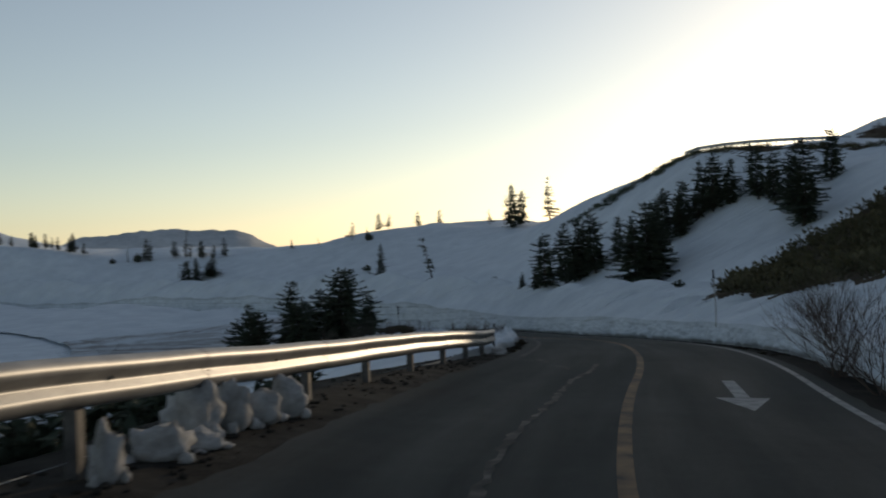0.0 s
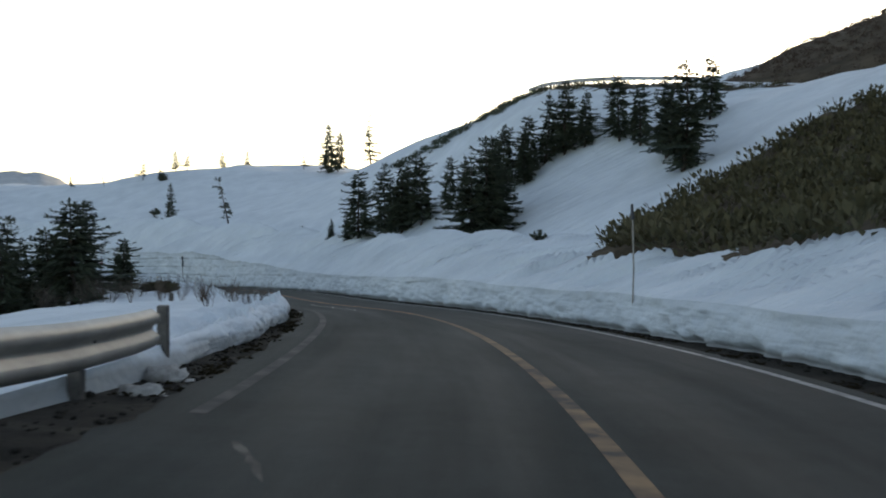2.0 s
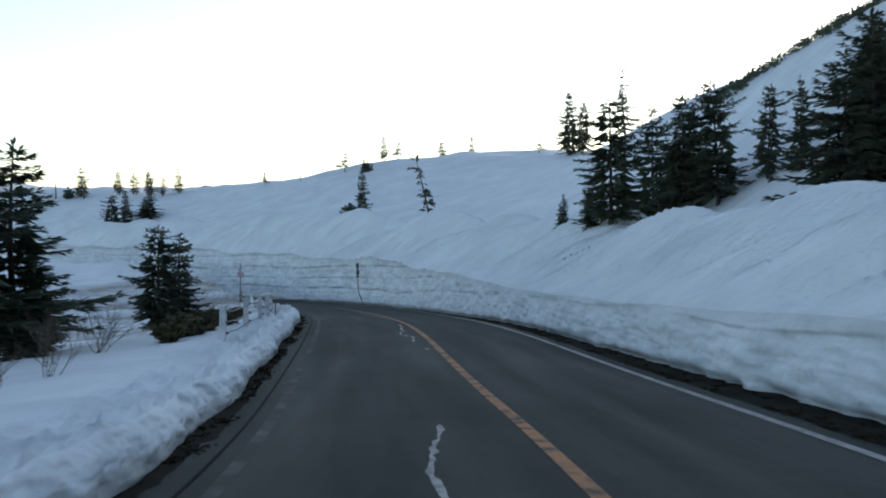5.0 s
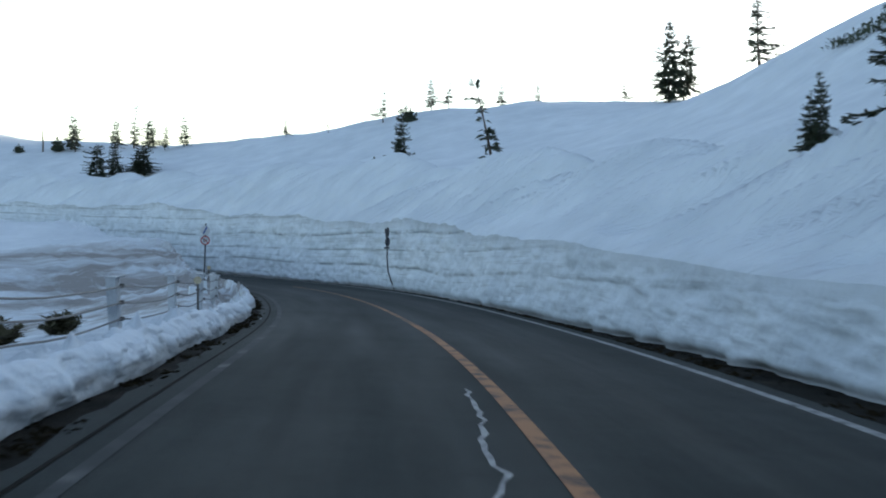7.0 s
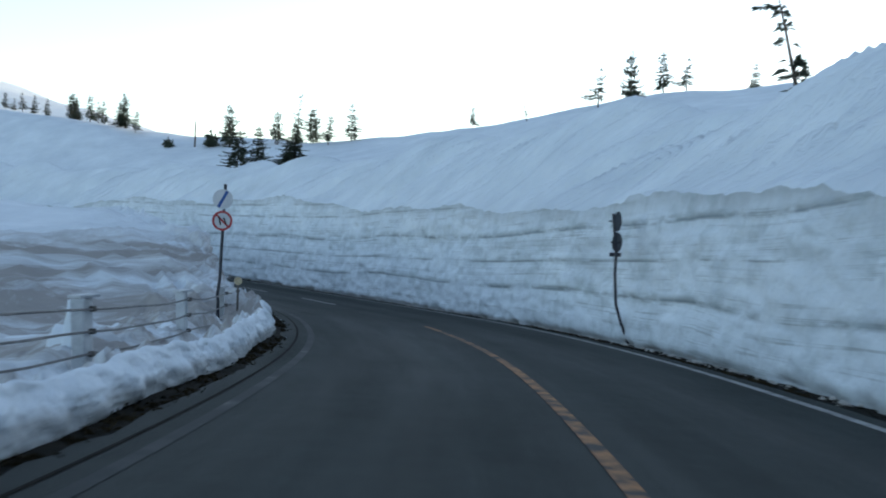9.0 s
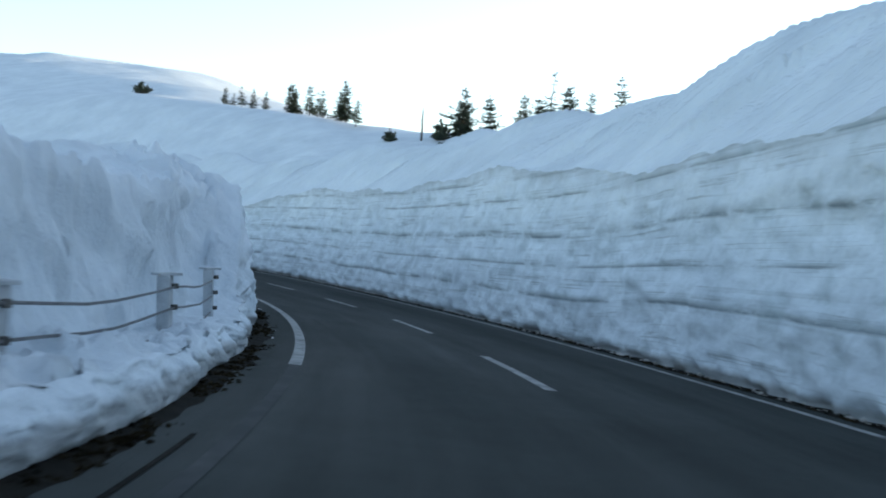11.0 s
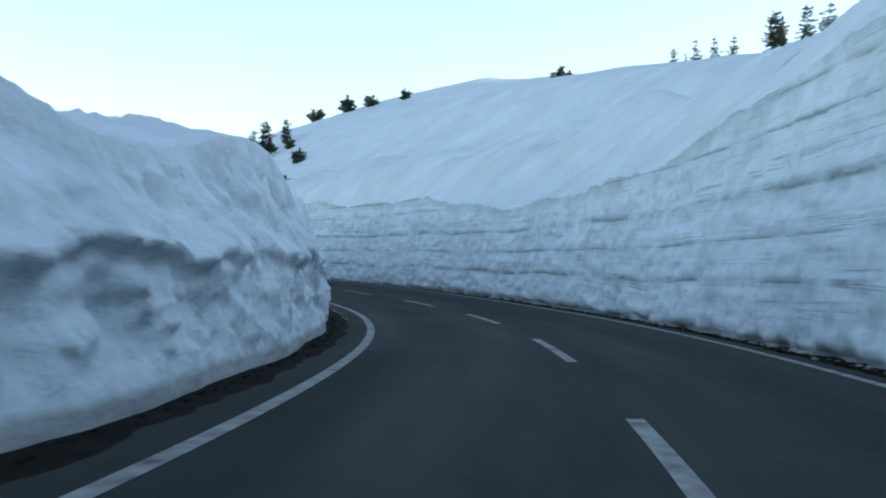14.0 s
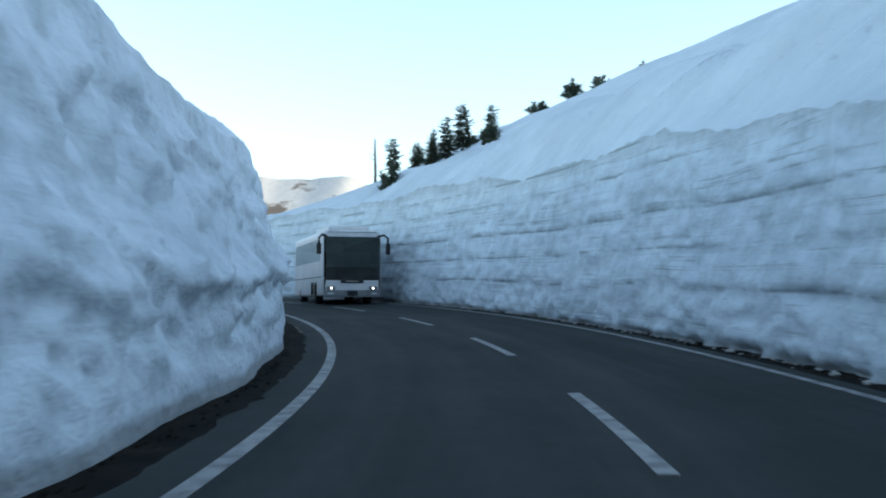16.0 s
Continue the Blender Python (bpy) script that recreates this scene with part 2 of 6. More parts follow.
def asphalt_material():
    """Worn asphalt. The UV map holds metres along and across the road: drawn-out stains, polished wheel tracks, patches and grit."""
    m, n, l, b = material("asphalt")
    co = n.new("ShaderNodeTexCoord")

    def field(scale, detail, rough, stretch=None):
        q = node(n, "ShaderNodeTexNoise", Scale=scale, Detail=detail, Roughness=rough)
        if stretch:
            mp = n.new("ShaderNodeMapping")
            mp.inputs["Scale"].default_value = (*stretch, 1)
            l.new(co.outputs["UV"], mp.inputs["Vector"]), l.new(mp.outputs[0], q.inputs["Vector"])
        else:
            l.new(co.outputs["Object"], q.inputs["Vector"])
        return q.outputs["Fac"]

    def mul(colour, fac, stops, amount):
        r = ramp(n, *stops)
        l.new(fac, r.inputs["Fac"])
        mx = n.new("ShaderNodeMix")
        mx.data_type, mx.blend_type = "RGBA", "MULTIPLY"
        mx.inputs["Factor"].default_value = amount
        l.new(colour, mx.inputs["A"]), l.new(r.outputs["Color"], mx.inputs["B"])
        return mx.outputs["Result"]

    base = ramp(n, (0.3, (0.025, 0.032, 0.031)), (0.7, (0.042, 0.051, 0.050)))
    l.new(field(0.35, 8.0, 0.6), base.inputs["Fac"])
    colour = mul(base.outputs["Color"], field(1.0, 6.0, 0.6, (0.07, 1.3)), [(0.35, (0.62,) * 3), (0.65, (1.0,) * 3)], 0.8)
    colour = mul(colour, field(2.6, 7.0, 0.75), [(0.35, (0.7,) * 3), (0.6, (1.0,) * 3)], 0.6)
    colour = mul(colour, field(70, 3.0, 0.6), [(0.3, (0.55,) * 3), (0.7, (1.15,) * 3)], 0.7)
    l.new(colour, b.inputs["Base Color"])
    gloss = ramp(n, (0.35, (0.72,) * 3), (0.65, (0.92,) * 3))
    l.new(field(1.0, 5.0, 0.6, (0.06, 0.9)), gloss.inputs["Fac"])
    l.new(gloss.outputs["Color"], b.inputs["Roughness"])
    b.inputs["Specular IOR Level"].default_value = 0.18
    bp = node(n, "ShaderNodeBump", Strength=0.3, Distance=0.02)
    l.new(field(90, 4.0, 0.7), bp.inputs["Height"]), l.new(bp.outputs["Normal"], b.inputs["Normal"])
    return m


ASPHALT = asphalt_material()
VERGE = noisy("wet_verge_grit", [(0.35, (0.009, 0.009, 0.0075)), (0.58, (0.019, 0.0175, 0.014)), (0.75, (0.036, 0.031, 0.024))], scale=1.6, fine=25, rough=0.9, bump=0.7, bump_scale=12, gloss=0.06)
GRAVEL = noisy("lay_by_gravel", [(0.33, (0.020, 0.019, 0.017)), (0.52, (0.045, 0.041, 0.035)), (0.72, (0.085, 0.077, 0.065))], scale=1.1, fine=22, rough=0.9, bump=0.9, bump_scale=9, gloss=0.06)
WHITE_PAINT = noisy("white_road_paint", [(0.30, (0.05, 0.052, 0.054)), (0.39, (0.20, 0.205, 0.205)), (0.58, (0.36, 0.365, 0.36))], scale=4.0, fine=50, rough=0.75)
WHITE_WORN = noisy("worn_white_paint", [(0.42, (0.030, 0.032, 0.033)), (0.56, (0.062, 0.062, 0.060)), (0.72, (0.11, 0.108, 0.10))], scale=1.7, fine=30, rough=0.85)
WHITE_RUBBED = noisy("rubbed_white_paint", [(0.46, (0.030, 0.035, 0.037)), (0.60, (0.050, 0.055, 0.056)), (0.74, (0.14, 0.14, 0.135))], scale=1.3, fine=30, rough=0.85)
FADED = noisy("faded_filler", [(0.40, (0.035, 0.033, 0.030)), (0.55, (0.10, 0.092, 0.08)), (0.7, (0.16, 0.15, 0.13))], scale=2.2, fine=30, rough=0.85)
ORANGE_PAINT = noisy("orange_road_paint", [(0.36, (0.045, 0.040, 0.036)), (0.43, (0.20, 0.095, 0.045)), (0.55, (0.37, 0.165, 0.065))], scale=3.2, fine=40, rough=0.75)
ORANGE_WORN = noisy("worn_orange_paint", [(0.36, (0.045, 0.040, 0.035)), (0.48, (0.15, 0.095, 0.055)), (0.7, (0.27, 0.165, 0.085))], scale=2.0, fine=30, rough=0.8)
SEALANT = noisy("crack_sealant", [(0.4, (0.22, 0.22, 0.22)), (0.6, (0.42, 0.42, 0.41))], scale=5.0, rough=0.8)
ORANGE_CHIPPED = noisy("chipped_orange_paint", [(0.42, (0.045, 0.042, 0.040)), (0.49, (0.17, 0.095, 0.05)), (0.62, (0.34, 0.165, 0.07))], scale=3.4, fine=26, rough=0.8)
STEEL = noisy("galvanised_steel", [(0.35, (0.24, 0.23, 0.21)), (0.65, (0.37, 0.35, 0.32))], scale=2.0, rough=0.46, metal=0.08, bump=0.05)
POST_STEEL = noisy("painted_post", [(0.4, (0.06, 0.056, 0.053)), (0.65, (0.14, 0.13, 0.12))], scale=5.0, rough=0.6, metal=0.2)
FENCE_PAINT = noisy("white_fence_post_paint", [(0.35, (0.34, 0.37, 0.40)), (0.6, (0.55, 0.58, 0.60))], scale=3.0, rough=0.55)
CABLE = noisy("steel_cable", [(0.4, (0.06, 0.06, 0.065)), (0.6, (0.15, 0.15, 0.16))], scale=20.0, rough=0.5, metal=0.6)
BARK = noisy("bark", [(0.35, (0.045, 0.036, 0.028)), (0.7, (0.12, 0.10, 0.085))], scale=6.0, rough=0.95, bump=0.5)
NEEDLES = noisy("fir_needles", [(0.3, (0.038, 0.054, 0.038)), (0.7, (0.098, 0.115, 0.075))], scale=1.5, fine=8, rough=0.75)
SCRUB = noisy("dwarf_pine_scrub", [(0.3, (0.050, 0.052, 0.028)), (0.7, (0.135, 0.118, 0.065))], scale=0.8, fine=8, rough=0.8)
HEATH = noisy("brown_heath_ground", [(0.3, (0.045, 0.035, 0.022)), (0.7, (0.11, 0.085, 0.055))], scale=0.5, fine=6, rough=0.95, bump=0.6, bump_scale=3)
TWIG = noisy("bare_twigs", [(0.35, (0.07, 0.05, 0.04)), (0.7, (0.16, 0.125, 0.10))], scale=5.0, rough=0.9)

# ---- the road's line ----
STEP = 0.5
HEAD_S = np.arange(-60, 401, 10.0)
HEADING = np.radians([6, 5, 4, 3, 1.5, 0.23, -2.6, -9.2, -12.31, -8.47, -5.11, 0.21, 6.07, 8.79, 8.72, 10.05, 12.23, 15.15, 19.26, 26.62, 34.19,
                      39.41, 44.11, 48.98, 53.46, 57.86, 63.55, 69.5, 75.2, 80.6, 86.5, 92.0, 96.5, 100, 102, 103, 104, 104, 104, 104, 104, 104, 104, 104, 104, 104, 104])
LEVEL_S = np.arange(-70, 411, 20.0)
LEVEL = [3.4, 2.4, 1.4, 0.42, -0.61, -1.70, -3.12, -4.63, -5.73, -7.15, -8.35, -9.29, -9.86, -10.05, -9.97, -9.6, -9.15, -8.8, -8.6, -8.4, -8.4, -8.4, -8.4, -8.4, -8.4]
BANK = [-0.03, -0.04, -0.05, -0.061, -0.025, -0.022, -0.043, -0.01, -0.036, -0.018, -0.028, -0.042, -0.031, -0.007, 0.007, 0.03, 0.03, 0.015, 0, 0, 0, 0, 0, 0, 0]


def eased(kx, ky, q):
    """Smooth curve through the knots."""
    kx, ky, q = np.asarray(kx, float), np.asarray(ky, float), np.clip(np.asarray(q, float), kx[0], kx[-1])
    g = np.gradient(ky, kx)
    i = np.clip(np.searchsorted(kx, q) - 1, 0, len(kx) - 2)
    h = kx[i + 1] - kx[i]
    t = (q - kx[i]) / h
    return (2 * t**3 - 3 * t**2 + 1) * ky[i] + (t**3 - 2 * t**2 + t) * h * g[i] + (3 * t**2 - 2 * t**3) * ky[i + 1] + (t**3 - t**2) * h * g[i + 1]


S_ALL = np.arange(-60, 400.01, STEP)
A_ALL = np.interp(S_ALL, HEAD_S, HEADING)
DX, DY = -np.sin(A_ALL) * STEP, np.cos(A_ALL) * STEP
X_ALL = np.r_[0, np.cumsum((DX[1:] + DX[:-1]) / 2)]
Y_ALL = np.r_[0, np.cumsum((DY[1:] + DY[:-1]) / 2)]
ZERO = int(round(60 / STEP))
X_ALL += 0.602 - X_ALL[ZERO]
Y_ALL += -0.021 - Y_ALL[ZERO]
WIDE = np.maximum.accumulate(np.convolve(np.pad(A_ALL, 40, mode="edge"), np.ones(81) / 81, "valid"))


def shoulder(s, u):
    """The lay-by under the guardrail rises a little to the valley side."""
    u = np.asarray(u, float)
    return 0.24 * np.exp(-(((np.asarray(s, float) - 14) / 13) ** 2)) * np.clip((-u - 2.0) / 2.0, 0, 1) * np.clip((9 + u) / 3, 0, 1)


def road_z(s, u):
    return eased(LEVEL_S, LEVEL, s) + eased(LEVEL_S, BANK, s) * np.clip(u, -4.2, 4.2) + shoulder(s, u)


def plan(s, u):
    """World x, y of a place s metres along the road and u metres to the right of its centre line."""
    s, u = np.asarray(s, float), np.asarray(u, float)
    a, w = np.interp(s, S_ALL, A_ALL), np.interp(s, S_ALL, WIDE)
    near, far = np.clip(u, -14, 14), u - np.clip(u, -14, 14)
    return (np.interp(s, S_ALL, X_ALL) + np.cos(a) * near + np.cos(w) * far, np.interp(s, S_ALL, Y_ALL) + np.sin(a) * near + np.sin(w) * far)


def at(s, u, h=0.0):
    x, y = plan(s, u)
    return Vector((float(x), float(y), float(road_z(s, u)) + h))


def facing(s):
    """Degrees by which the road's direction at s is turned from +y to the left."""
    return math.degrees(float(np.interp(s, S_ALL, A_ALL)))


# ---- mesh helpers ----
def mesh_object(name, verts, faces, mat, smooth=True, uvs=None, parent=None):
    me = bpy.data.meshes.new(name)
    me.from_pydata([tuple(v) for v in verts], [], faces)
    me.materials.append(mat)
    if smooth:
        me.polygons.foreach_set("use_smooth", [True] * len(me.polygons))
    if uvs is not None:
        layer = me.uv_layers.new(name="UVMap")
        idx = np.empty(len(me.loops), dtype=np.int32)
        me.loops.foreach_get("vertex_index", idx)
        layer.data.foreach_set("uv", np.asarray(uvs, np.float32)[idx].ravel())
    me.update()
    ob = new(name, me)
    if parent is not None:
        ob.parent = parent
    return ob


def grid_faces(rows, cols, flip=False):
    """Quads of a grid of rows x cols vertices."""
    i = np.arange(rows - 1)[:, None] * cols + np.arange(cols - 1)
    q = np.stack([i, i + 1, i + cols + 1, i + cols], -1).reshape(-1, 4)
    return (q[:, ::-1] if flip else q).tolist()


def part(name, bm, mat, parent, label=""):
    me = bpy.data.meshes.new(name)
    bm.to_mesh(me)
    bm.free()
    me.materials.append(mat)
    ob = new(name, me)
    ob.parent = parent
    return tagged(ob, label) if label else ob


def thing(name, label, category, group="", m=None, kind=""):
    ob = new(name)
    ob.empty_display_size = 0.1
    if m is not None:
        ob.matrix_world = m
    return tagged(ob, label, category, group, kind)


def wobble(x, y, scale, octaves=4, seed=0.0):
    """Fractal noise, about -1 to 1, over arrays."""
    out = np.empty(len(x))
    for i in range(len(x)):
        out[i] = noise.fractal(Vector((x[i] * scale, y[i] * scale, seed)), 0.8, 2.1, octaves)
    return out


def wobble3(p, scale, octaves=4, seed=0.0):
    return np.array([noise.fractal(Vector((a * scale[0] + seed, b * scale[1], c * scale[2])), 0.8, 2.1, octaves) for a, b, c in p])


# ---- the road ----
def ribbon(name, s0, s1, u_left, u_right, mat, lift, step=0.5, parent=None, cols=2):
    """A strip laid on the road between two offsets, which may be functions of s."""
    s = np.linspace(s0, s1, max(2, int(abs(s1 - s0) / step) + 1))
    a = np.array([u_left(q) if callable(u_left) else u_left for q in s])
    b = np.array([u_right(q) if callable(u_right) else u_right for q in s])
    w = np.linspace(0, 1, cols)
    u = a[:, None] + (b - a)[:, None] * w
    ss = np.repeat(s[:, None], cols, 1)
    x, y = plan(ss, u)
    z = road_z(ss, u) + lift
    verts = np.stack([x, y, z], -1).reshape(-1, 3)
    return mesh_object(name, verts, grid_faces(len(s), cols), mat, uvs=np.stack([ss, u], -1).reshape(-1, 2), parent=parent)


def layby(s):
    """The broken edge of the tarmac on the valley side."""
    return -3.55 + 0.25 * math.exp(-(((s - 12) / 16) ** 2)) + 0.14 * noise.noise(Vector((s * 0.6, 0, 3))) + 0.10 * noise.noise(Vector((s * 2.1, 0, 7)))


road = ribbon("road", -60, 399, layby, lambda s: 3.42 + 0.05 * noise.noise(Vector((s * 1.1, 5, 0))), ASPHALT, 0.0, step=0.25, cols=9)
tagged(road, "dark grey worn asphalt mountain road", "road", kind="structure")
verge_left = ribbon("verge_left", 33, 399, lambda s: layby(s) - 0.9 - 1.0 * math.exp(-(((s - 10) / 18) ** 2)), lambda s: layby(s) + 0.05, VERGE, -0.02, cols=5)
tagged(verge_left, "wet dark grit verge beside the road", "verge", kind="structure")
lay_by = ribbon("verge_lay_by", -60, 33, lambda s: layby(s) - 0.9 - 1.0 * math.exp(-(((s - 10) / 18) ** 2)), lambda s: layby(s) + 0.05, GRAVEL, -0.02, cols=7)
tagged(lay_by, "grey-brown gravel and broken tarmac below the guardrail", "verge", kind="structure")
verge_right = ribbon("verge_right", -60, 399, 3.4, 4.6, VERGE, -0.02, cols=3)
tagged(verge_right, "wet dark grit verge below the snow wall", "verge", kind="structure")


def marking(name, label, *args, **kw):
    ob = ribbon(name, *args, **kw)
    return tagged(ob, label, "road marking", kind="structure")


marking("edge_line_right", "white edge line", -60, 399, 3.0, 3.14, WHITE_PAINT, 0.005)
marking("edge_line_left_worn", "worn white edge line", 27.5, 74, -3.1, -2.96, WHITE_WORN, 0.005)
marking("edge_line_left_rubbed", "almost rubbed off white edge line", 74, 146, -3.1, -2.98, WHITE_RUBBED, 0.005)
marking("gutter_joint", "dark joint between the tarmac and the gutter", 60, 140, -3.32, -3.28, VERGE, 0.006)
marking("edge_line_left", "white edge line", 146, 399, -3.12, -2.96, WHITE_PAINT, 0.005)
marking("centre_line_worn", "worn orange centre line", -60, 52, -0.08, 0.08, ORANGE_WORN, 0.006)
marking("centre_line", "orange centre line", 52, 104, -0.08, 0.08, ORANGE_PAINT, 0.006)
marking("centre_line_chipped", "chipped orange centre line", 104, 133, -0.07, 0.07, ORANGE_CHIPPED, 0.006)
for k in range(17):
    s = 145.5 + 10.9 * k
    ob = ribbon("centre_dash", s, s + 5.1, -0.075, 0.075, WHITE_PAINT, 0.006)
    tagged(ob, "white centre line dash", "road marking", "centre line dashes", "structure")

# ---- right-hand snow wall and hillside ----
TS = [-60, -20, 10, 30, 50, 70, 90, 110, 130, 150, 170, 190, 210, 230, 250, 275, 300, 345, 400]
R_CUT = [0.4, 0.5, 0.6, 0.7, 0.9, 1.2, 1.2, 2.1, 3.2, 3.9, 4.8, 4.4, 3.6, 4.4, 5.0, 5.0, 4.6, 4.2, 3.5]
R_06 = [1.0, 1.2, 1.3, 1.4, 1.9, 2.3, 2.3, 3.2, 4.4, 5.5, 5.9, 6.0, 5.1, 6.5, 6.5, 5.4, 5.8, 5.5, 4.5]
R_08 = [1.6, 1.8, 1.9, 2.0, 2.4, 3.0, 3.3, 4.2, 5.5, 6.8, 6.7, 7.1, 6.8, 7.3, 7.4, 6.0, 6.5, 6.0, 5.0]
R_14 = [2.4, 3.2, 3.6, 3.8, 4.0, 3.6, 3.7, 4.7, 5.8, 6.7, 6.7, 6.9, 7.2, 8.4, 9.2, 7.8, 6.6, 7.0, 7.0]
R_22 = [5.0, 6.5, 7.5, 7.5, 7.0, 6.4, 7.0, 8.6, 8.2, 8.0, 8.4, 9.0, 9.6, 12.9, 14.4, 11.8, 8.6, 7.6, 8.0]
R_32 = [9, 10, 10.5, 10.5, 11, 11.5, 13.2, 17.6, 14.8, 10.6, 12.2, 11.8, 11.3, 13.0, 16.4, 16.4, 13.0, 10.0, 10.5]
R_42 = [12, 12, 12.5, 13, 14, 15.2, 15.6, 18.8, 18.6, 12.8, 14.8, 12.4, 11.5, 12.2, 17.8, 20.4, 18.0, 12.6, 12.0]
R_60 = [16, 17, 18, 18, 17, 17.5, 16.8, 19.6, 20.4, 14.6, 15.6, 12.6, 12.4, 11.8, 18.0, 24.0, 24.9, 18.8, 14.5]
R_90 = [30, 34, 36, 36, 35, 36, 40, 36, 27, 15.0, 15, 12, 12, 13, 14, 26.5, 31.0, 28, 23]
R_160 = [60, 62, 64, 62, 60, 56, 50, 44, 30, 9, 9, 8, 8, 9, 11, 20, 26, 30, 24]
U_KNOTS = [14, 22, 32, 42, 60, 90, 160, 420, 1500]


def cut_height(s):
    return eased(TS, R_CUT, s) + 0.5 * np.exp(-(((s - 194) / 6) ** 2)) + (0.03 + 0.12 * np.clip((s - 100) / 30, 0, 1)) * (np.sin(s * 0.31) + 0.6 * np.sin(s * 0.83 + 1)) + np.clip((s - 95) / 25, 0.1, 1) * 0.10 * wobble(s, s * 0, 1.2, 4, 91.0)


def right_profile():
    """Rows of the sheet from the foot of the wall outwards: share of the face (0 to 1), then metres out."""
    face = list(np.r_[0, 0.012, 0.025, 0.04, np.linspace(0.06, 1, 40)])
    slope = list(np.r_[np.arange(0.15, 6.5, 0.16), np.arange(6.7, 10, 0.3), np.arange(10.5, 30, 1.0), np.arange(32, 70, 2.5), np.geomspace(75, 1500, 14)])
    return face, slope


def right_sheet():
    face, slope = right_profile()
    s = np.r_[np.arange(-60, -8, 1.5), np.arange(-8, 30, 0.4), np.arange(30, 262, 0.22), np.arange(262.5, 399.5, 1.5)]
    n, nf, ns = len(s), len(face), len(slope)
    top = cut_height(s)
    foot = 3.72 + 0.07 * np.sin(s * 0.21) + 0.36 * np.clip((s + 10) / 20, 0, 1) * np.clip((106 - s) / 16, 0, 1)
    lean = 0.16 * top + 0.3 * np.clip((60 - s) / 60, 0, 1)
    S = np.repeat(s[:, None], nf + ns, 1)
    U = np.empty((n, nf + ns))
    Hh = np.empty((n, nf + ns))
    f = np.array(face)
    U[:, :nf] = foot[:, None] + lean[:, None] * f
    Hh[:, :nf] = top[:, None] * f - 0.06 * (1 - f)
    edge = foot + lean
    d = np.array(slope)
    U[:, nf:] = edge[:, None] + d
    knots = [np.stack([eased(TS, c, s) for c in (R_06, R_08, R_14, R_22, R_32, R_42, R_60, R_90, R_160)], 1), eased(TS, R_160, s)]
    for i in range(n):
        ku = np.r_[edge[i], edge[i] + 1.5, edge[i] + 3.6, U_KNOTS]
        kh = np.r_[top[i], knots[0][i], knots[1][i] * 0.2, -60]
        Hh[i, nf:] = eased(ku, kh, U[i, nf:])
    # drifts and shallow gullies on the slope, a lumpy, layered face
    flat_s, flat_u, flat_h = S.ravel(), U.ravel(), Hh.ravel()
    x, y = plan(flat_s, flat_u)
    isface = np.tile(np.r_[f, np.full(ns, 2.0)], n)
    big = wobble(x, y, 0.06, 3, 3.0)
    groove = wobble(flat_s + 1.2 * flat_u, flat_u * 0.10, 0.62, 2, 7.0)
    hump = np.abs(wobble(flat_s, flat_u * 0.5, 0.11, 2, 15.0))
    out = np.clip((flat_u - 5) / 6, 0, 1) * (isface > 1)
    base = np.repeat(eased(LEVEL_S, LEVEL, s)[:, None], nf + ns, 1).ravel() + np.repeat(eased(LEVEL_S, BANK, s)[:, None], nf + ns, 1).ravel() * 4.0
    z = base + flat_h + out * (0.55 * big * np.clip(flat_u / 30, 0.3, 2.0))
    ease = np.clip((flat_u - 4.4) / 1.0, 0, 1) * (isface > 1)
    z += ease * np.clip(1.5 - flat_u / 12, 0, 1) * (0.36 * groove - 0.72 * np.abs(groove))
    fine_groove = wobble(flat_s + 1.25 * flat_u, flat_u * 0.07, 1.5, 2, 33.0)
    z += ease * np.clip(1.4 - flat_u / 11, 0, 1) * -0.34 * np.abs(fine_groove)
    # the slope above the cut ends in a crest, with a hollow behind it
    back = flat_u - 8.8 - 0.5 * np.sin(flat_s * 0.35) - 0.4 * np.sin(flat_s * 0.13)
    deep = np.interp(flat_s, [40, 66, 92, 118, 132, 168, 180, 230, 262], [0, 1.3, 3.2, 2.8, 1.8, 2.2, 1.2, 1.2, 0])
    z -= deep * np.clip(back / 2.2, 0, 1) ** 1.5 * np.clip(1 - (back - 2.2) / 9, 0, 1) ** 1.5
    z += (isface > 1) * np.clip(1.0 - flat_u / 16, 0, 1) * 0.06 * wobble(flat_s, flat_u, 1.3, 4, 21.0)
    # rounded humps along the crest above the cut, drawn out down the slope
    rng = random.Random(17)
    drifts = [(70.5, 7.8, 2.6, 0.45), (78.0, 8.0, 2.2, 0.5), (86.5, 8.2, 2.6, 0.6), (97.0, 8.0, 2.4, 0.6), (104.5, 8.2, 2.2, 0.45), (112.5, 8.3, 2.6, 0.8), (122.0, 8.2, 3.0, 0.8), (127.0, 7.8, 2.8, 0.95), (139.0, 8.2, 3.4, 1.2), (147.0, 8.0, 2.4, 0.45), (156.0, 8.1, 3.6, 0.75), (164.5, 8.2, 3.0, 0.35)]
    at_s = 172.0
    while at_s < 262:
        drifts.append((at_s, rng.uniform(7.2, 8.6), rng.uniform(1.6, 3.2), rng.uniform(0.3, 0.8)))
        at_s += rng.uniform(6.0, 10.5)
    for at_s, mid, size, tall in drifts:
        along = flat_s - at_s + 0.9 * (flat_u - mid)
        across = np.where(flat_u < mid, (flat_u - mid) / 2.4, (flat_u - mid) / 1.5)
        z += ease * tall * np.exp(-(np.abs(along / size) ** 2.4) - across**2)
    z += ease * np.exp(-(((flat_u - 8.0) / 2.6) ** 2)) * (0.5 * hump - 0.15)
    pts = np.stack([flat_s, flat_h, x * 0], -1)
    near = isface <= 1
    amount = np.zeros(len(flat_s))
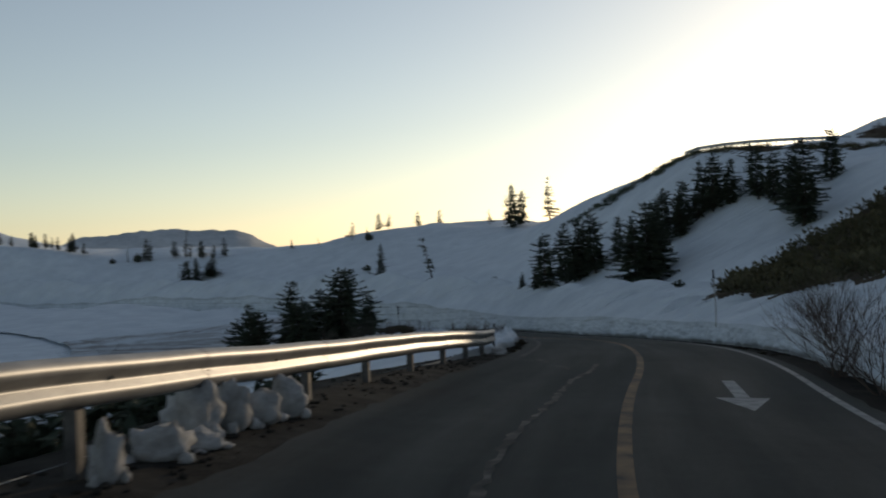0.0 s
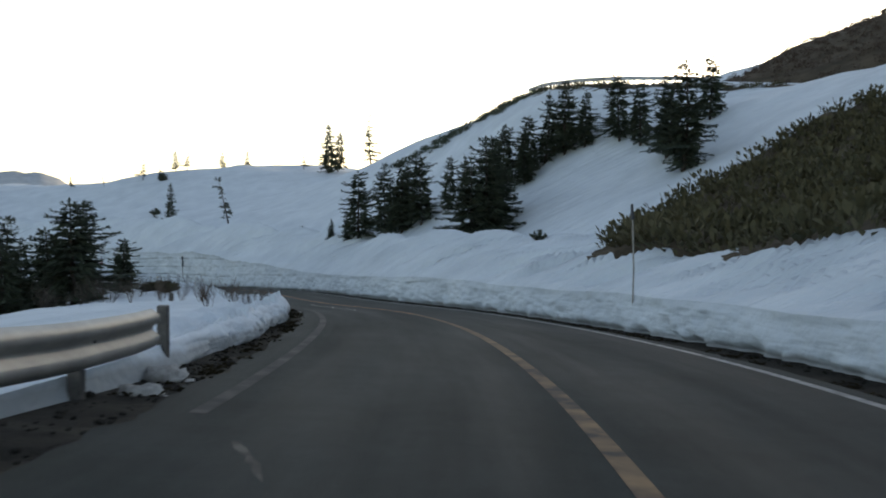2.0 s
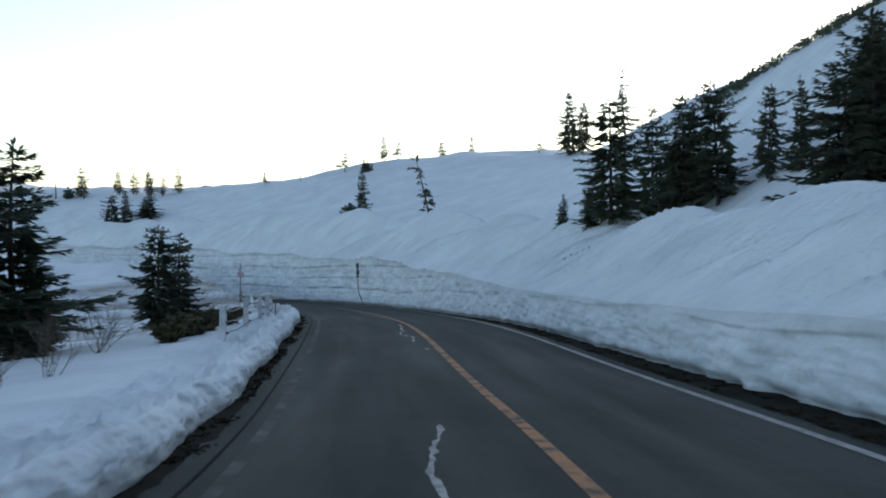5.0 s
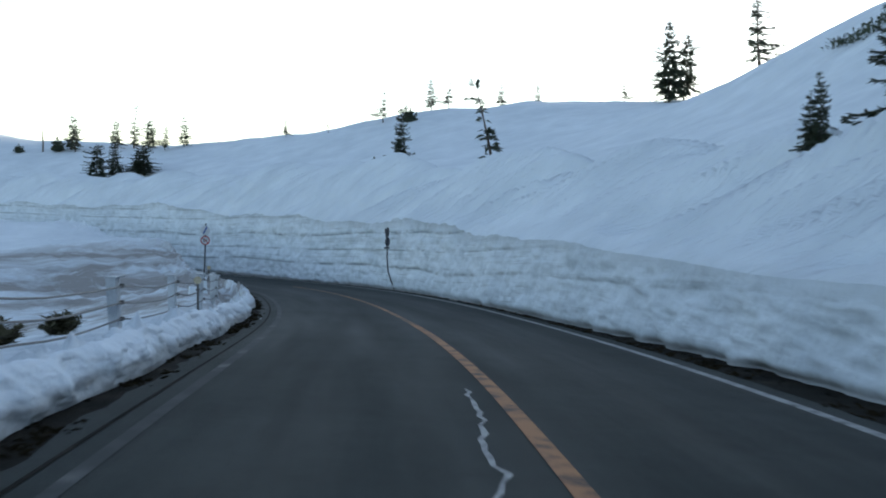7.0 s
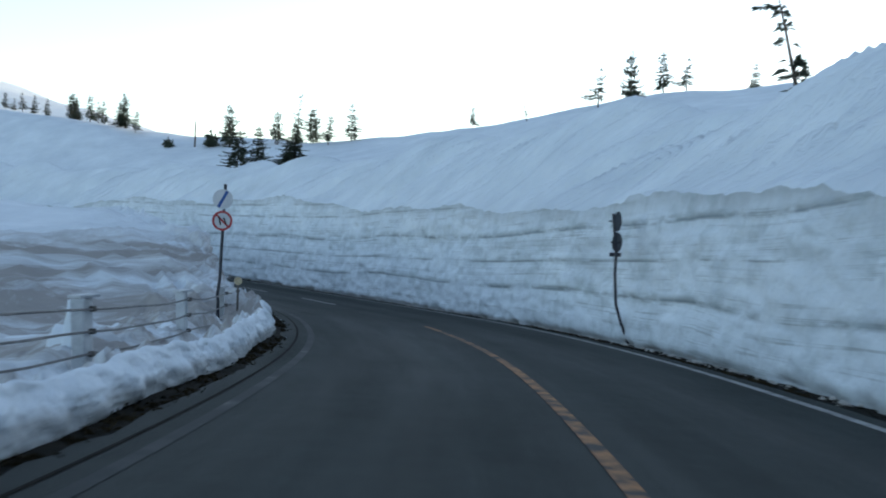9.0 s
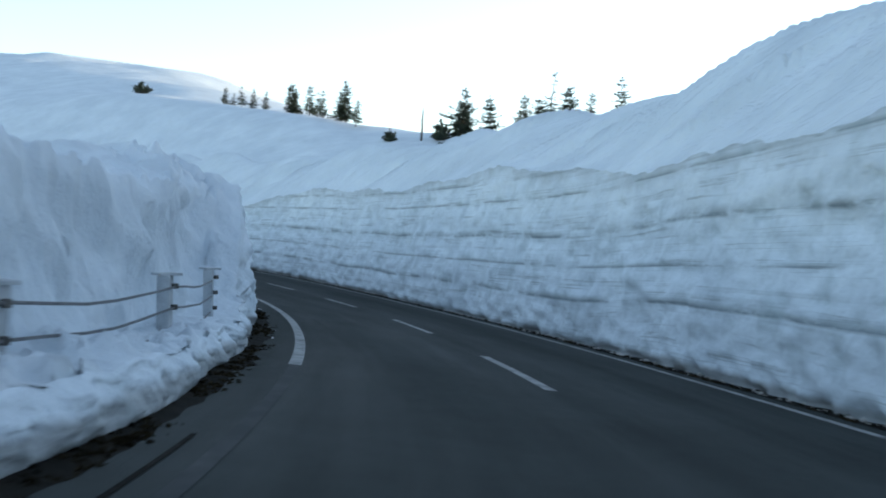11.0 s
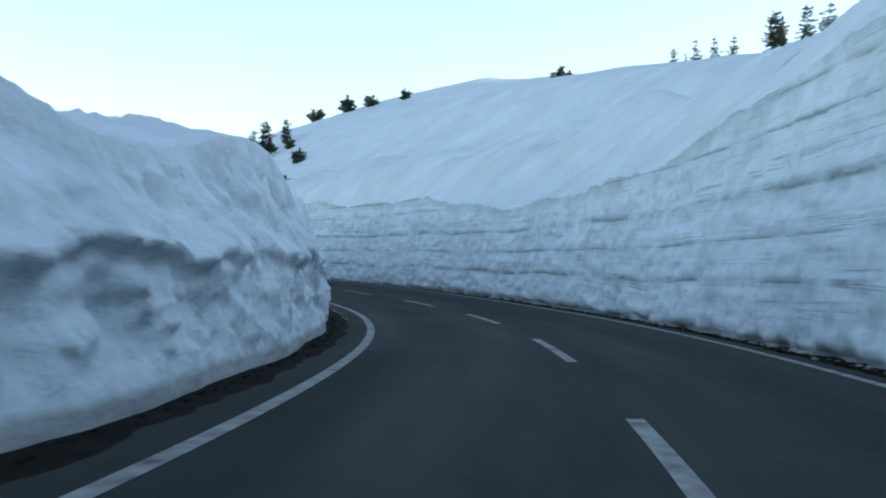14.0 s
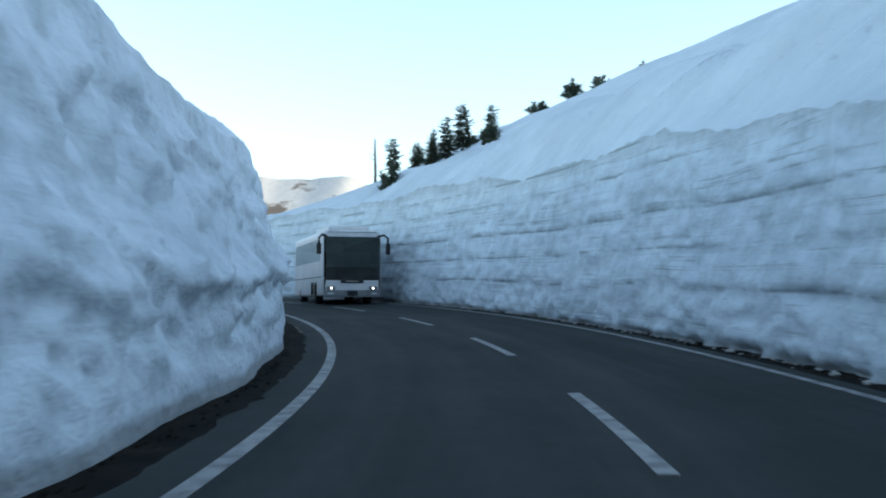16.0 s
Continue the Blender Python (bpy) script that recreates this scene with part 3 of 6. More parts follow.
    amount[near] = 0.10 * wobble3(pts[near], (0.35, 0.7, 1), 4, 2.0) + 0.07 * wobble3(pts[near], (2.0, 2.6, 1), 5, 9.0)
    # every layer of the cut stands out at its lower lip and falls back above it
    layered = flat_h + 0.16 * np.sin(flat_h * 2.9 + 1) + 0.14 * np.repeat(wobble(s, s * 0, 0.07, 3, 31.0)[:, None], nf + ns, 1).ravel()
    lip = layered / LAYER - np.floor(layered / LAYER)
    strong = np.clip(0.4 + 1.1 * wobble3(pts[near], (0.12, 1.1, 1), 3, 27.0), 0, 1)
    amount[near] += 0.3 * np.clip(wobble3(pts[near], (2.2, 2.6, 1), 3, 53.0) - 0.48, 0, 1) * np.clip((flat_s[near] - 100) / 30, 0, 1)
    amount[near] += 0.09 * strong * (lip[near] ** 3 - 0.3) * np.clip(flat_h[near] / 1.2, 0, 1)
    # vertical melt flutes
    amount[near] += 0.10 * (np.abs(wobble3(pts[near], (1.7, 0.28, 1), 4, 47.0)) - 0.3) * np.clip((flat_s[near] - 95) / 25, 0.25, 1)
    # hollowed out at the foot by meltwater
    foot_gap = 0.24 * np.exp(-((np.clip(flat_h[near], 0, 9) / 0.10) ** 1.5)) * np.clip(0.6 + wobble3(pts[near], (1.1, 0.2, 1), 3, 41.0), 0.1, 1.2)
    amount[near] *= np.clip(np.sin(np.pi * np.clip(isface[near], 0.02, 0.98)) * 1.8, 0, 1)
    # lumps that slid down and froze along the foot
    small = np.array([noise.voronoi(Vector((a * 2.6, b * 3.2, 0.5)))[0][0] if b < 1.2 else 0.4 for a, b, c in pts[near]])
    amount[near] += 0.34 * (small - 0.4) * np.clip(1.1 - flat_h[near], 0, 1) * np.clip((flat_s[near] - 120) / 30, 0.1, 1)
    amount[near] += foot_gap
    a = np.interp(flat_s, S_ALL, A_ALL)
    x, y = x + np.cos(a) * amount, y + np.sin(a) * amount
    verts = np.stack([x, y, z], -1)
    faces = np.array(grid_faces(n, nf + ns))
    col = faces[:, 0] % (nf + ns)
    below = np.where(near, np.repeat(top[:, None], nf + ns, 1).ravel() - flat_h, -(flat_u - np.repeat(edge[:, None], nf + ns, 1).ravel()))
    return verts, faces, col, nf, np.stack([flat_s, np.where(near, layered, flat_h)], -1), below


def two_parts(name_a, name_b, data, mat_a, mat_b):
    """The sheet as two objects that meet along one edge: the cut face and the slope above it."""
    verts, faces, col, nf, uv, below = data
    made = []
    for name, keep, mat in ((name_a, col < nf - 1, mat_a), (name_b, col >= nf - 1, mat_b)):
        fs = faces[keep]
        used = np.unique(fs)
        back = np.full(len(verts), -1)
        back[used] = np.arange(len(used))
        ob = mesh_object(name, verts[used], back[fs].tolist(), mat, uvs=uv[used])
        ob.data.attributes.new("below_lip", "FLOAT", "POINT").data.foreach_set("value", np.asarray(below[used], np.float32))
        made.append(ob)
    return made


wall_r, hill_r = two_parts("snow_wall_right", "ground_hillside", right_sheet(), SNOW_CUT, SNOW_SLOPE)
tagged(wall_r, "tall cut snow wall with dirty layers along the road", "snow wall", kind="structure")
tagged(hill_r, "snow-covered hillside above the cut wall", "hillside", kind="structure")

# ---- ground that has melted free on the hillside ----
def inside(x, y, poly):
    hit = False
    for (ax, ay), (bx, by) in zip(poly, poly[1:] + poly[:1]):
        if (ay > y) != (by > y) and x < (bx - ax) * (y - ay) / (by - ay) + ax:
            hit = not hit
    return hit


SLOPE_SCRUB = [(13.0, 52.5), (14.2, 34.3), (15.5, 22), (26, 18), (40, 36), (40, 64), (33.5, 75), (27, 73.5), (21, 70.6), (16.5, 60)]
KNOLL = [tuple(float(v) for v in plan(a, b)) for a, b in ((102, 58), (112, 56), (119, 64), (121, 78), (118, 96), (100, 96), (92, 80), (96, 64))]
UPPER_EDGE = [(27.8, 119.8), (29.0, 116.0), (33.6, 108.0), (38.6, 102.0), (45.0, 97.0), (46.0, 98.5), (39.8, 103.8), (34.8, 109.6), (30.4, 117.0)]


def lay_bare(ob, mat, polys):
    """Give the faces inside the outlines, with a ragged edge, a second material."""
    me = ob.data
    me.materials.append(mat)
    for f in me.polygons:
        c = f.center
        wob = 1.3 * noise.noise(Vector((c.x * 0.3, c.y * 0.3, 4.0))) + 0.6 * noise.noise(Vector((c.x, c.y, 8.0)))
        if any(inside(c.x + wob, c.y + wob, p) for p in polys):
            f.material_index = 1


lay_bare(hill_r, HEATH, [SLOPE_SCRUB, KNOLL, UPPER_EDGE])

# ---- left-hand bank, wall and hollow ----
LS = [-60, 0, 22, 34, 40, 60, 80, 100, 120, 131, 136, 144, 148, 153, 156, 159, 164, 168.5, 173, 178, 184, 190, 194, 198, 207, 213, 218, 224, 240, 270, 400]
L_CUT = [0.02, 0.02, 0.02, 0.32, 0.38, 0.42, 0.42, 0.42, 0.38, 0.45, 0.4, 0.3, 0.33, 0.7, 2.6, 2.6, 2.72, 2.5, 3.05, 3.2, 2.35, 3.1, 3.3, 2.5, 3.5, 3.95, 3.6, 3.9, 4.1, 3.0, 2.6]
L_07 = [-0.5, -0.6, -0.6, 0.0, 0.16, 0.22, 0.1, -0.1, -0.1, 0.5, 1.9, 2.2, 2.35, 2.9, 3.25, 2.85, 3.0, 3.35, 3.75, 3.6, 2.6, 3.4, 3.5, 2.8, 3.7, 4.3, 4.4, 5.0, 4.8, 4.0, 3.4]
L_11 = [-1.8, -2.0, -2.0, -1.0, -0.4, 0.1, -0.3, -0.8, -0.5, 0.8, 1.6, 2.2, 2.3, 2.8, 3.3, 3.1, 3.0, 3.9, 4.2, 4.5, 3.4, 3.6, 4.0, 3.5, 4.5, 4.5, 4.8, 5.1, 4.8, 4.4, 3.6]
L_18 = [-4.5, -4.5, -4.5, -4.4, -3.4, -2.4, -2.6, -2.4, -0.4, 0.9, 1.2, 1.6, 1.7, 2.0, 2.6, 2.8, 3.2, 3.6, 4.0, 4.2, 3.6, 3.8, 4.0, 3.7, 4.2, 4.8, 4.6, 4.4, 4.2, 4.2, 3.4]
L_34 = [-8, -8, -8, -8, -7, -5.5, -4, -2.0, -0.2, 0.6, 0.8, 1.2, 1.6, 1.8, 2.0, 2.2, 2.4, 2.5, 2.6, 2.6, 2.4, 2.4, 2.5, 2.6, 2.7, 2.8, 2.8, 2.7, 2.6, 2.4, 2.0]


def left_sheet():
    face = np.r_[0, 0.012, 0.03, np.linspace(0.05, 1, 41)]
    slope = np.r_[np.arange(0.05, 2.4, 0.05), np.arange(2.5, 8, 0.35), np.arange(8.4, 31, 1.0)]
    s = np.r_[np.arange(-60, -8, 1.5), np.arange(-8, 34, 0.4), np.arange(34, 150, 0.12), np.arange(150, 240, 0.16), np.arange(241, 399.5, 1.5)]
    n, nf, ns = len(s), len(face), len(slope)
    ragged = np.clip((s - 30) / 4, 0, 1)
    top = eased(LS, L_CUT, s) + ragged * (0.02 * np.sin(s * 1.3) + 0.05 * wobble(s, s * 0, 1.4, 4, 95.0))
    foot = -3.95 - 0.8 * np.exp(-(((s - 10) / 15) ** 2)) + 0.10 * np.clip((s - 40) / 30, 0, 1) * np.clip((160 - s) / 12, 0, 1) + 0.06 * np.sin(s * 0.9) - 0.10 * np.clip((s - 165) / 15, 0, 1) * np.clip((260 - s) / 20, 0, 1)
    lean = 0.35 * np.minimum(top, 0.7) + 0.06 * top
    U, Hh = np.empty((n, nf + ns)), np.empty((n, nf + ns))
    U[:, :nf] = foot[:, None] - lean[:, None] * face
    Hh[:, :nf] = top[:, None] * face - 0.05 * (1 - face)
    # the tall stretch has a worn ledge a little under half way up
    tall = (0.15 + 0.85 * np.clip((s - 168) / 10, 0, 1))[:, None] * np.clip((s - 150) / 6, 0, 1)[:, None]
    shelf = ((1.2 + 0.12 * np.sin(s * 0.17)) / np.maximum(top, 2.2))[:, None]
    rise = face[None, :] - shelf - 0.07 * wobble(s, s * 0, 0.45, 5, 51.0)[:, None]
    lip = np.clip(rise / 0.07, 0, 1) ** 1.7 * np.exp(-np.clip(rise - 0.05, 0, 1) / 0.10)
    swell = np.clip(0.75 + 0.8 * wobble(s, s * 0, 0.22, 3, 57.0), 0.25, 1.4)[:, None]
    U[:, :nf] += tall * (0.30 * swell * lip - 0.16 * np.clip((rise - 0.08) / 0.25, 0, 1) - 0.05 * np.clip((rise - 0.3) / 0.3, 0, 1))
    edge = U[:, nf - 1]
    U[:, nf:] = edge[:, None] - slope
    # where the cable fence runs, the wall stands back behind the low bank
    set_back = np.clip((s - 133) / 3, 0, 1) * np.clip((155 - s) / 3, 0, 1)
    cols = np.stack([eased(LS, c, s) for c in (L_07, L_11, L_18, L_34)], 1)
    for i in range(n):
        e, w = -edge[i], set_back[i]
        ku = np.r_[e, e + 0.45 + 0.5 * w, e + 1.0 + 0.25 * w, max(7.2, e + 1.8), 11, 18, 34]
        kh = np.r_[top[i], top[i] + ((0.85 if cols[i][0] < top[i] else 0.3) * (1 - w)) * (cols[i][0] - top[i]), top[i] + (0.6 + 0.32 * w) * (cols[i][0] - top[i]), cols[i]]
        Hh[i, nf:] = (1 - w) * eased(ku, kh, -U[i, nf:]) + w * np.interp(-U[i, nf:], ku, kh)
    S = np.repeat(s[:, None], nf + ns, 1)
    fs, fu, fh = S.ravel(), U.ravel(), Hh.ravel()
    x, y = plan(fs, fu)
    isface = np.tile(np.r_[face, np.full(ns, 2.0)], n)
    rough = np.repeat(np.clip((s - 29) / 4, 0, 1)[:, None], nf + ns, 1).ravel()
    mound = np.exp(-(((fs - 130) / 14) ** 2))
    mid = wobble(x, y, 0.5, 5, 5.0)
    z = np.repeat((eased(LEVEL_S, LEVEL, s) - 4.2 * eased(LEVEL_S, BANK, s))[:, None], nf + ns, 1).ravel() + fh + shoulder(fs, fu)
    z += (isface > 1) * ((0.07 + 0.10 * mound) * mid + 0.30 * mound * np.abs(wobble(fs * 0.35 + 1.0 * fu, fs * 0.12, 1.3, 5, 83.0)) + 0.16 * mound * np.abs(wobble(fs, fu, 1.7, 4, 87.0))) * np.clip((-fu - 4.4) / 1.0, 0, 1)
    # thrown-up clods on top of the low bank
    low = np.clip((150 - fs) / 6, 0, 1) * np.clip((fs - 29.5) / 4, 0, 1)
    chunk = wobble(fs, fu, 2.3, 4, 61.0)
    z += (isface > 1) * low * np.clip(1.25 - (-fu - 4.2) / 1.3, 0, 1) * (0.14 * chunk + 0.12 * np.abs(chunk))
    # broken lumps along the crest of the tall wall
    z += (isface > 1) * np.clip((fs - 134) / 6, 0, 1) * np.clip((-fu - 4.6) / 0.8, 0, 1) * np.clip((9.5 - -fu) / 2, 0, 1) * (0.26 * np.abs(wobble(fs, fu, 0.9, 4, 97.0)) - 0.06)
    # the blunt end of the tall wall, facing along the road, is broken too
    z += (isface > 1) * np.exp(-(((fs - 154.5) / 2.6) ** 4)) * np.clip((-fu - 4.2) / 0.5, 0, 1) * np.clip((8.5 + fu) / 1.5, 0, 1) * (0.30 * wobble(fs, fu, 1.5, 5, 101.0) + 0.22 * np.abs(wobble(fs, fu, 2.8, 3, 103.0)))
    near = isface <= 1
    pts = np.stack([fs, fh, x * 0], -1)[near]
    amount = np.zeros(len(fs))
    tall_v = np.clip((fs[near] - 144) / 6, 0, 1)
    amount[near] = (0.03 + 0.11 * tall_v) * wobble3(pts, (0.6, 1.0, 1), 5, 4.0) + (0.09 + 0.02 * tall_v) * wobble3(pts, (1.6, 2.2, 1), 4, 11.0) + (0.012 + 0.018 * tall_v) * wobble3(pts, (4.0, 5.0, 1), 2, 13.0)
    # vertical flutes below the ledge and on the low bank, deep pockets higher up
    # chunks broken out by the plough and rounded by the thaw
    cells = np.array([noise.voronoi(Vector((a * 1.5 + 0.4 * math.sin(b * 3), b * 1.9, 0.3)))[0][0] for a, b, c in pts])
    small = np.array([noise.voronoi(Vector((a * 3.6, b * 4.2 + 0.3 * math.sin(a * 2), 0.7)))[0][0] for a, b, c in pts])
    amount[near] += (0.04 + 0.07 * tall_v) * (cells - 0.4) + (0.05 + 0.01 * tall_v) * (small - 0.4)
    flute = wobble3(pts, (2.4, 0.5, 1), 2, 17.0)
    amount[near] += (0.03 + 0.07 * tall_v) * (np.abs(flute) - 0.3) * np.where(fh[near] < 1.7, 1.0, 0.35)
    pocket = np.clip(wobble3(pts, (0.55, 0.9, 1), 3, 71.0) - 0.42, 0, 1)
    amount[near] += 0.3 * tall_v * pocket
    amount[near] *= np.clip(np.sin(np.pi * np.clip(isface[near], 0.02, 0.98)) * 1.8, 0.15, 1) * rough[near]
    amount[near] -= 0.10 * rough[near] * np.sin(np.pi * np.clip(isface[near], 0, 1)) ** 0.5 * (1 - 0.6 * tall_v)
    # the wall behind the cable fence is as rough as the rest
    behind = (isface > 1) & (fs > 132) & (fs < 172) & (-fu < 7.4)
    pb = np.stack([fs, fh, x * 0], -1)[behind]
    chunk = np.array([noise.voronoi(Vector((a * 1.5, b * 1.9, 0.3)))[0][0] for a, b, c in pb])
    ends = np.clip((fs[behind] - 132) / 3, 0, 1) * np.clip((172 - fs[behind]) / 5, 0, 1) * np.clip((7.4 + fu[behind]) / 1.0, 0, 1)
    amount[behind] = ends * (0.18 * wobble3(pb, (0.6, 1.0, 1), 5, 4.0) + 0.11 * wobble3(pb, (2.4, 2.8, 1), 4, 11.0) + 0.20 * (chunk - 0.4))
    a = np.interp(fs, S_ALL, A_ALL)
    verts = np.stack([x - np.cos(a) * amount, y - np.sin(a) * amount, z], -1)
    faces = np.array(grid_faces(n, nf + ns, flip=True))
    return verts, faces, faces.min(1) % (nf + ns), nf, np.stack([fs, fh], -1), np.repeat(top[:, None], nf + ns, 1).ravel() - fh


wall_l, hollow_l = two_parts("snow_wall_left", "ground_hollow", left_sheet(), SNOW_PLOUGHED, SNOW_HOLLOW)
tagged(wall_l, "ploughed snow bank rising to a tall ragged wall", "snow wall", kind="structure")
tagged(hollow_l, "snow field behind the roadside bank", "snow field", kind="structure")

# ---- valley floor inside the bend, and the far ground ----
def valley():
    s = np.arange(-60, 399.5, 4.0)
    x0, y0 = plan(s, -33.5 + 0 * s)
    z0 = eased(LEVEL_S, LEVEL, s) - 4.2 * eased(LEVEL_S, BANK, s) + eased(LS, L_34, s)
    k = (s + 60) / 459
    x1 = -350 - 850 * np.sin(k * math.pi / 2)
    y1 = -900 + 1000 * k**1.5
    t = np.r_[np.linspace(0, 0.2, 14), np.linspace(0.25, 1, 10)]
    X, Y = x0[:, None] + (x1 - x0)[:, None] * t, y0[:, None] + (y1 - y0)[:, None] * t
    Z = z0[:, None] - 0.25 - 40 * t[None, :] ** 1.3
    Z += wobble(X.ravel(), Y.ravel(), 0.03, 4, 1.0).reshape(X.shape) * np.clip(t * 12, 0, 1) * 0.9
    return mesh_object("ground_valley", np.stack([X, Y, Z], -1).reshape(-1, 3), grid_faces(len(s), len(t), flip=True), SNOW)


tagged(valley(), "snow-covered valley floor inside the bend", "snow field", kind="structure")


def far_ground():
    r = np.geomspace(40, 4700, 26)
    a = np.linspace(0, 2 * math.pi, 73)
    X, Y = -60 + r[:, None] * np.cos(a), 110 + r[:, None] * np.sin(a)
    Z = -75 - 0.02 * r[:, None] + 0 * X
    return mesh_object("ground", np.stack([X, Y, Z], -1).reshape(-1, 3), grid_faces(len(r), len(a)), SNOW)


tagged(far_ground(), "distant low ground reaching the horizon", "ground", kind="structure")


def far_ridge(name, mat, az0, az1, dist, heights, base, depth, seed):
    """A distant mountain: a crest between two bearings (degrees right of +y), its heights given along it."""
    n, m = 90, 16
    az = np.radians(np.linspace(az0, az1, n))
    crest = eased(np.linspace(0, 1, len(heights)), heights, np.linspace(0, 1, n))
    crest = crest + np.array([noise.fractal(Vector((i * 0.09, seed, 0)), 0.9, 2.0, 5) for i in range(n)]) * (max(heights) - base) * 0.05
    v = np.linspace(-1, 1, m)
    verts = []
    for i in range(n):
        for q in v:
            d = dist + depth * q
            k = (1 - abs(q)) ** 1.3
            verts.append((math.sin(az[i]) * d, math.cos(az[i]) * d, base + (crest[i] - base) * k + 3 * noise.fractal(Vector((i * 0.2, q * 3, seed)), 0.9, 2, 4) * (1 - k) * k))
    return mesh_object(name, verts, grid_faces(n, m, flip=True), mat)


# pale blue-grey: the haze in front of the west mountain is put into its colour
HAZE_HILL = noisy("far_slope_haze_tint", [(0.35, (0.44, 0.47, 0.50)), (0.7, (0.62, 0.64, 0.66))], scale=0.01, fine=0.08, rough=0.95)
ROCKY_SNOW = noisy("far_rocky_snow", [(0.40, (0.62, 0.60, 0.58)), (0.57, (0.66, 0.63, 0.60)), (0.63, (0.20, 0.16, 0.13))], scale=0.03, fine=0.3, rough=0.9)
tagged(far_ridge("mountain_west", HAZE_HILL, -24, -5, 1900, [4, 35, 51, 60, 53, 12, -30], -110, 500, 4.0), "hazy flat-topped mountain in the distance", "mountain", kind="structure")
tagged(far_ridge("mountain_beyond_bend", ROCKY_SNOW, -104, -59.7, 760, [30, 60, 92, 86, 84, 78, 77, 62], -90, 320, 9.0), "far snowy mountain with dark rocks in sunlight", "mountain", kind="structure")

# ---- where things touch the ground ----
from mathutils.bvhtree import BVHTree  # noqa: E402


def tree_of(*obs):
    verts, polys = [], []
    for ob in obs:
        n = len(verts)
        verts += [ob.matrix_world @ v.co for v in ob.data.vertices]
        polys += [[n + i for i in p.vertices] for p in ob.data.polygons]
    return BVHTree.FromPolygons(verts, polys)


TERRAIN = tree_of(hill_r, wall_r, wall_l, hollow_l, road, verge_left, lay_by, verge_right)


def ground_z(x, y, default=0.0):
    hit = TERRAIN.ray_cast(Vector((x, y, 200)), Vector((0, 0, -1)))
    return hit[0].z if hit[0] is not None else default


# ---- small mesh shapes ----
def add_box(bm, size, centre, turn=None, bevel=0.0):
    made = bmesh.ops.create_cube(bm, size=1.0)["verts"]
    m = Matrix.Translation(centre) @ (turn.to_4x4() if turn is not None else Matrix()) @ Matrix.Diagonal((*size, 1))
    bmesh.ops.transform(bm, matrix=m, verts=made)
    if bevel:
        edges = list({e for v in made for e in v.link_edges})
        bmesh.ops.bevel(bm, geom=edges, offset=bevel, segments=2, affect="EDGES", profile=0.7)


def box(size, centre=(0, 0, 0), bevel=0.0):
    bm = bmesh.new()
    add_box(bm, size, centre, None, bevel)
    return bm


def tube(points, radii, sides=6, cap=True):
    """A bent, tapering round bar along the points."""
    bm = bmesh.new()
    add_tube(bm, points, radii, sides, cap)
    return bm


def add_tube(bm, points, radii, sides=6, cap=True):
    pts = [Vector(p) for p in points]
    rings = []
    for i, p in enumerate(pts):
        d = (pts[min(i + 1, len(pts) - 1)] - pts[max(i - 1, 0)]).normalized()
        side = d.cross(Vector((0.31, 0.17, 0.93)))
        side = side.normalized() if side.length > 1e-4 else Vector((1, 0, 0))
        up = side.cross(d)
        r = radii[i] if isinstance(radii, (list, tuple)) else radii
        rings.append([bm.verts.new(p + (side * math.cos(a) + up * math.sin(a)) * r) for a in (2 * math.pi * k / sides for k in range(sides))])
    for a, b in zip(rings, rings[1:]):
        for k in range(sides):
            bm.faces.new((a[k], a[(k + 1) % sides], b[(k + 1) % sides], b[k]))
    if cap:
        bm.faces.new(rings[0][::-1])
        bm.faces.new(rings[-1])


def smooth(ob):
    for p in ob.data.polygons:
        p.use_smooth = True
    return ob


def raw_part(name, verts, faces, mat, parent, label=""):
    ob = mesh_object(name, verts, faces, mat, smooth=False, parent=parent)
    return tagged(ob, label) if label else ob


# ---- trees ----
def shard(verts, faces, p, d, length, width, rng, droop=0.25):
    """One flat spray of needles: a bent leaf shape of two quads' worth of triangles."""
    side = d.cross(Vector((rng.uniform(-0.4, 0.4), rng.uniform(-0.4, 0.4), 1))).normalized() * width * 0.5
    mid = p + d * length * 0.5 + Vector((0, 0, 0.05 * length))
    tip = p + d * length - Vector((0, 0, droop * length))
    n = len(verts)
    verts += [p, mid + side, tip, mid - side]
    faces += [(n, n + 1, n + 2), (n, n + 2, n + 3)]


